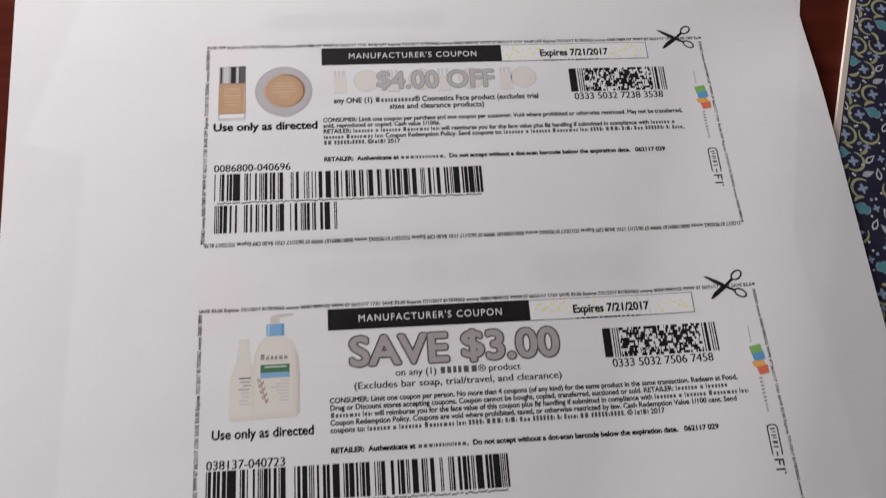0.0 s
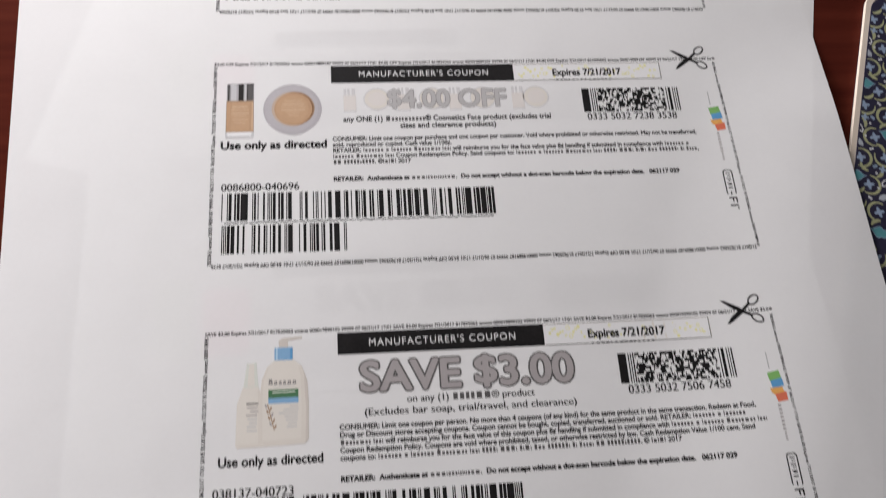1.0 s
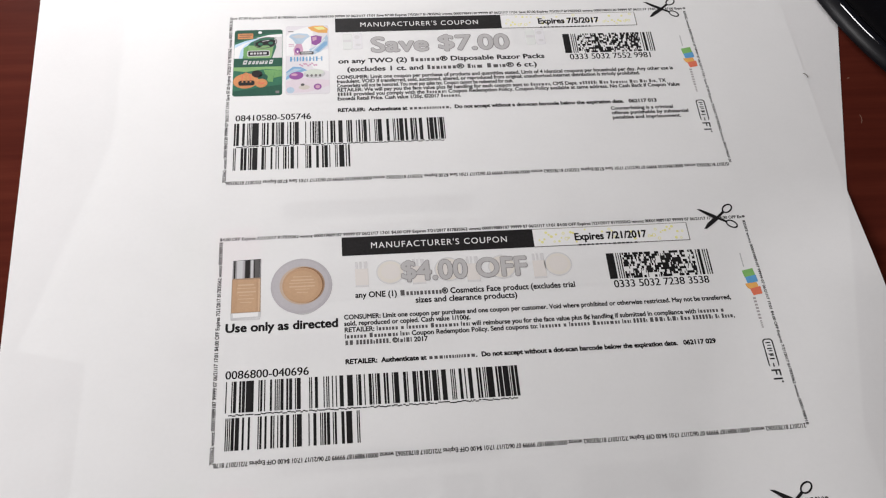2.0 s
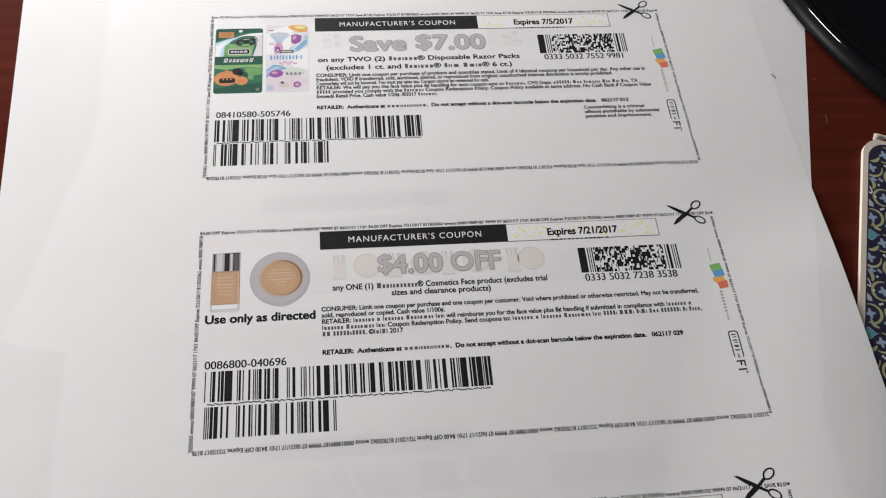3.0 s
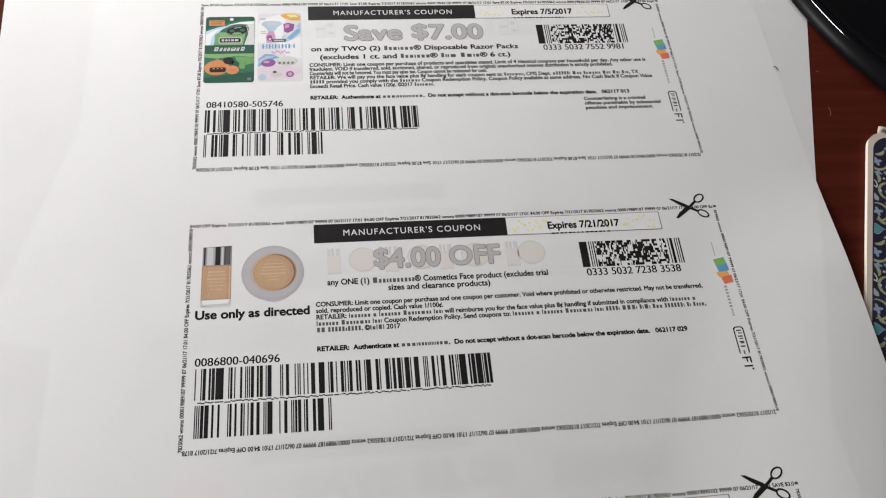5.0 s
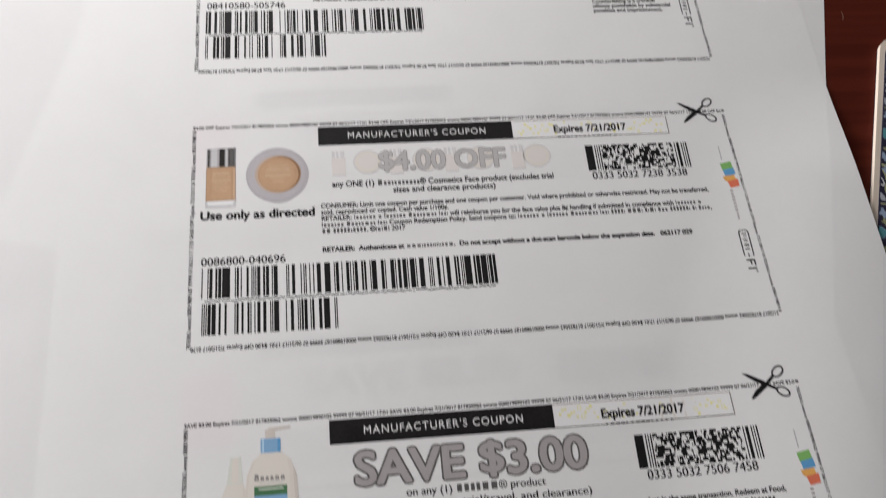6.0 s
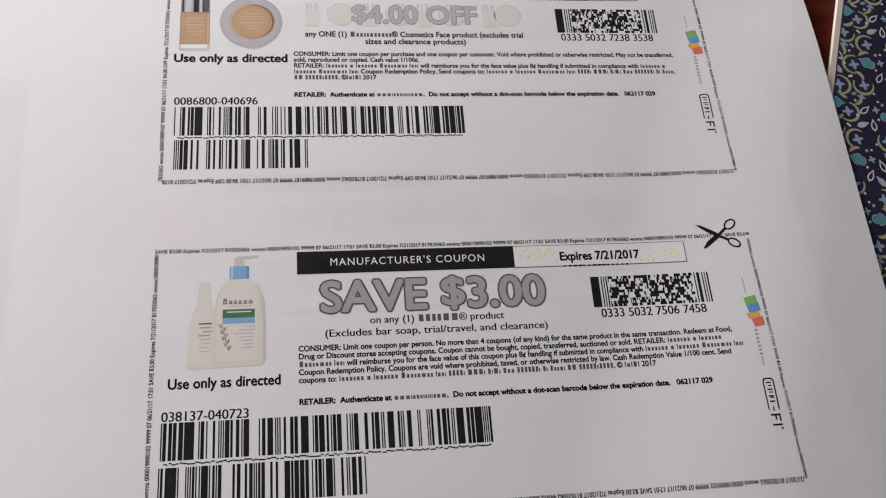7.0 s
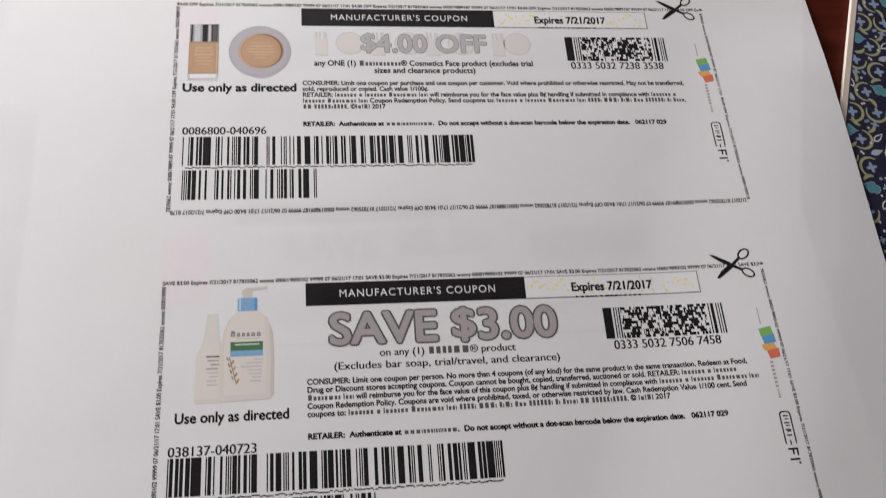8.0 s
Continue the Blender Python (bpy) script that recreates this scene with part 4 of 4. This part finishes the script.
# ---- notebook with a patterned cover ----
NB_Z0, NB_T = TABLE_Z, 0.0020
notebook = tagged(new("notebook"), "thin notebook with navy floral cover and cream page edges", "notebook")
# local frame: x along its head, y up its spine, the upper left corner at (0, 0)
notebook.matrix_world = pose(0.1304, 0.0549, NB_Z0, 0, 0, -19.7)
NB_W, NB_H = 0.130, 0.200


def slab(inset, z0, z1, r=0.006, n=8):
    """A plate with rounded corners, from z0 to z1, in the notebook's frame."""
    bm = bmesh.new()
    x0, x1, y0, y1 = inset, NB_W - inset, -NB_H + inset, -inset
    ring = []
    for cx, cy, a0 in ((x1 - r, y1 - r, 0), (x0 + r, y1 - r, 90), (x0 + r, y0 + r, 180), (x1 - r, y0 + r, 270)):
        for k in range(n + 1):
            a = radians(a0 + 90 * k / n)
            ring.append((cx + r * math.cos(a), cy + r * math.sin(a)))
    lo = [bm.verts.new((x, y, z0)) for x, y in ring]
    hi = [bm.verts.new((x, y, z1)) for x, y in ring]
    bm.faces.new(lo[::-1])
    bm.faces.new(hi)
    for k in range(len(ring)):
        j = (k + 1) % len(ring)
        bm.faces.new((lo[k], lo[j], hi[j], hi[k]))
    return bm


part("back_cover", slab(0.0, 0.0, 0.0003), NAVY, notebook)
part("page_block", slab(0.0, 0.00031, NB_T - 0.00026), PAGES, notebook, "cream page edges")
part("front_cover", slab(0.0016, NB_T - 0.00025, NB_T), NAVY, notebook, "navy cover printed with flowers")


MOTIF = 1.22  # the printed pattern's size


class Motif:
    """Flat printed shapes of one colour on the cover, clipped to it."""

    def __init__(self, level):
        self.verts, self.faces, self.z = [], [], NB_T + 0.000006 * level

    def shape(self, pts, at, turn, size=1.0):
        c, s = math.cos(turn) * size * MOTIF / 1000, math.sin(turn) * size * MOTIF / 1000
        out = [(at[0] + x * c - y * s, at[1] + x * s + y * c) for x, y in pts]
        e = 0.0019
        if all(not (e < x < NB_W - e and -NB_H + e < y < -e) for x, y in out):
            return
        out = [(min(max(x, e), NB_W - e), min(max(y, -NB_H + e), -e)) for x, y in out]
        if any(x < 0.006 and y > -0.006 and math.hypot(x - 0.006, y + 0.006) > 0.0046 for x, y in out):
            return
        base = len(self.verts)
        z = self.z + 3e-7 * (len(self.faces) % 5)
        self.verts += [(x, y, z) for x, y in out]
        self.faces.append(tuple(range(base, base + len(out))))

    def band(self, pts, width, at, turn, size=1.0):
        """A stroke that swells in its middle."""
        n = len(pts)
        for i in range(n - 1):
            quad = []
            for j, sgn in ((i, 1), (i + 1, 1), (i + 1, -1), (i, -1)):
                a, b = pts[max(0, j - 1)], pts[min(n - 1, j + 1)]
                d = math.hypot(b[0] - a[0], b[1] - a[1])
                w = width * (0.3 + 0.7 * math.sin(math.pi * min(1, (j + 0.6) / n))) / 2 * sgn
                quad.append((pts[j][0] - (b[1] - a[1]) / d * w, pts[j][1] + (b[0] - a[0]) / d * w))
            self.shape(quad[::-1], at, turn, size)


def arc(cx, cy, r, a0, a1, n=14):
    return [(cx + r * math.cos(radians(a0 + (a1 - a0) * k / n)), cy + r * math.sin(radians(a0 + (a1 - a0) * k / n))) for k in range(n + 1)]


FLOWER = []
for k in range(32):
    a = 2 * math.pi * k / 32
    FLOWER.append(((1.0 + 0.40 * math.cos(4 * a)) * math.cos(a), (1.0 + 0.40 * math.cos(4 * a)) * math.sin(a)))
HALF = [(2.5, 0.0), (1.7, 0.3), (1.15, 0.85), (0.4, 1.5), (-0.3, 1.5), (-0.75, 1.05), (-1.25, 1.2), (-1.85, 0.85), (-2.1, 0.25)]
LOBED = HALF + [(x, -y) for x, y in HALF[:0:-1]]
LEAF = [(-1.7, 0), (-0.9, 0.75), (0.2, 0.85), (1.2, 0.4), (2.1, 0), (1.2, -0.4), (0.2, -0.85), (-0.9, -0.75)]
DOT = [(0.42 * math.cos(2 * math.pi * k / 12), 0.42 * math.sin(2 * math.pi * k / 12)) for k in range(12)]
lime, teal, blue, white, rim, grey = Motif(1), Motif(2), Motif(1.3), Motif(1.6), Motif(0.7), Motif(1.9)
navy_in = Motif(2.5)
rng = random.Random(5)
PX, PY = 0.0130 * MOTIF, 0.0270 * MOTIF
for j in range(-1, int(NB_H / PY) + 2):
    for i in range(-1, int(NB_W / PX) + 2):
        for half in (0, 1):
            cx, cy = (i + 0.5 * half) * PX + 0.0025, -(j + 0.5 * half) * PY - 0.0040
            flip = 1 if half else -1
            q = rng.uniform(-0.12, 0.12)
            at = lambda x, y: (cx - flip * x * MOTIF / 1000, cy + y * MOTIF / 1000)
            face = lambda deg: radians(deg) if flip < 0 else math.pi - radians(deg)
            rim.shape([(x * 1.14, y * 1.14) for x, y in LOBED], at(0, 0), q + face(15), 0.88)
            teal.shape(LOBED, at(0, 0), q + face(15), 0.88)
            for x, y, a0, a1 in ((0.6, 5.2, -100, 118), (3.3, -1.6, -112, 100), (0.3, -6.6, -205, 15)):
                curl = [(-flip * u, v) for u, v in arc(0, 0, 2.45, a0, a1, 18)]
                lime.band(curl if flip < 0 else curl[::-1], 0.70, at(x, y), q)
                blue.shape(FLOWER, at(x - 0.2, y), q + 0.4, 0.98)
            for x, y, t in ((1.3, 2.5, -35), (1.2, -3.9, 40), (5.8, 2.0, 70)):
                lime.band(arc(0, 2.0, 2.0, 225, 312), 0.9, at(x, y), q + face(t))
            blue.shape(FLOWER, at(6.0, 3.4), q, 0.75)
            blue.shape(FLOWER, at(-3.3, 1.0), q + 0.5, 0.7)
            grey.shape(LEAF, at(6.9, -4.0), q + face(40), 0.9)
            for x, y, t in ((7.0, 0.0, 60), (-3.4, -3.4, 110)):
                white.shape(LEAF, at(x, y), q + face(t), 0.9)
                navy_in.shape([(a * 0.68, b * 0.58) for a, b in LEAF], at(x, y), q + face(t), 0.9)
            for x, y in ((-3.0, 3.4), (-2.4, -1.4), (4.6, 2.0), (3.4, -5.0), (-2.4, -8.2), (2.6, 8.2), (5.4, -1.9)):
                white.shape(DOT, at(x, y), 0, 0.75)
            for x, y in ((-1.9, 2.9), (3.9, 3.6), (2.2, -9.6)):
                blue.shape(DOT, at(x, y), 0, 1.0)
for motif, mat, name in ((rim, PATTERN["blue"], "leaf_outline"), (lime, PATTERN["lime"], "curled_stem"), (teal, PATTERN["teal"], "lobed_leaf"), (blue, PATTERN["blue"], "small_flower"), (white, PATTERN["white"], "pale_leaf"), (grey, PATTERN["grey"], "solid_leaf"), (navy_in, NAVY, "leaf_centre")):
    tagged(mesh_object(name, motif.verts, motif.faces, [mat], parent=notebook), kind="stuff")

# frayed cloth tag that sticks out of the notebook's head
bm = bmesh.new()
rows = []
for i in range(11):
    a = i / 10
    x, y = 0.0032 + 0.014 * a, 0.0004 + 0.0017 * math.sin(2.6 * a + 0.2)
    z = 0.0013 + 0.0005 * math.sin(7 * a) * a
    w = 0.0009 + 0.0004 * math.sin(13 * a + 1)
    rows.append([bm.verts.new((x, y + s * w, z + k * 0.0003 + 0.0003 * s * math.cos(5 * a))) for k in (0, 1) for s in (-1, 1)])
for a, b in zip(rows, rows[1:]):
    for k, l in ((0, 1), (1, 3), (3, 2), (2, 0)):
        bm.faces.new((a[k], b[k], b[l], a[l]))
bm.faces.new((rows[0][0], rows[0][1], rows[0][3], rows[0][2]))
bm.faces.new((rows[-1][0], rows[-1][2], rows[-1][3], rows[-1][1]))
bmesh.ops.recalc_face_normals(bm, faces=bm.faces[:])
part("ribbon_tag", bm, TAG, notebook, "frayed pale cloth ribbon end", smooth=True)

# ---- black dish with a thick rounded rim ----
DISH = dict(x=0.2456, y=0.1480, z=0.0002)
TUBE, RHO, MID = 0.1266, 0.0012, 0.0050  # the rim's rounded ridge: its ring, its radius, its height
bowl = [(0.000, 0.0018), (0.090, 0.0019), (TUBE - 0.016, 0.0021), (TUBE - 0.0080, 0.0026), (TUBE - 0.0040, 0.0036), (TUBE - 0.0018, 0.0050)]
bowl += [(TUBE + RHO * math.cos(radians(a)), MID + RHO * math.sin(radians(a))) for a in range(130, 19, -6)]
wall = [(TUBE + RHO * math.cos(radians(20)), MID + RHO * math.sin(radians(20)) - 0.00002), (TUBE + 0.0016, 0.0049), (TUBE + 0.0026, 0.0037), (TUBE + 0.0032, 0.0024), (TUBE + 0.0034, 0.0014), (TUBE + 0.0029, 0.0006), (TUBE + 0.0018, 0.0002), (0.100, 0.0), (0.094, 0.0), (0.090, 0.0008), (0.000, 0.0010)]
SEG = 160


def turned(name, profile, mat, parent, label):
    """A surface of revolution round the parent's upright axis."""
    verts, faces = [], []
    for r, z in profile:
        for k in range(SEG):
            a = 2 * math.pi * k / SEG
            verts.append((r * math.cos(a), r * math.sin(a), z))
    for i in range(len(profile) - 1):
        for k in range(SEG):
            l = (k + 1) % SEG
            faces.append((i * SEG + k, i * SEG + l, (i + 1) * SEG + l, (i + 1) * SEG + k)[::-1])
    ob = mesh_object(name, verts, faces, [mat], parent=parent, label=label, smooth=True)
    bm = bmesh.new()
    bm.from_mesh(ob.data)
    bmesh.ops.remove_doubles(bm, verts=bm.verts[:], dist=1e-6)
    bm.to_mesh(ob.data)
    bm.free()
    return ob


dish = tagged(new("dish"), "round black glossy dish with a thick rounded rim", "dish")
dish.location = (DISH["x"], DISH["y"], DISH["z"])
turned("bowl", bowl, GLAZE, dish, "glossy black glaze")
turned("outer_wall", wall, SATIN, dish, "satin black outer wall")

# ---- a curled fibre on the slanting sheet ----
pts = [(107.5, 81.9), (108.0, 81.8), (108.5, 81.3), (108.75, 80.6), (108.7, 80.1)]
vs, fs = stroke(pts, 0.24, 0)
n = len(vs)
vs = [(x, y, lift(x, y) + 0.00004) for x, y, z in vs] + [(x, y, lift(x, y) + 0.0002) for x, y, z in vs]
fs = [f[::-1] for f in fs] + [tuple(i + n for i in f) for f in fs]
tagged(mesh_object("fibre", vs, fs, [FIBRE]), "small dark curled fibre lying on white paper", "fibre")
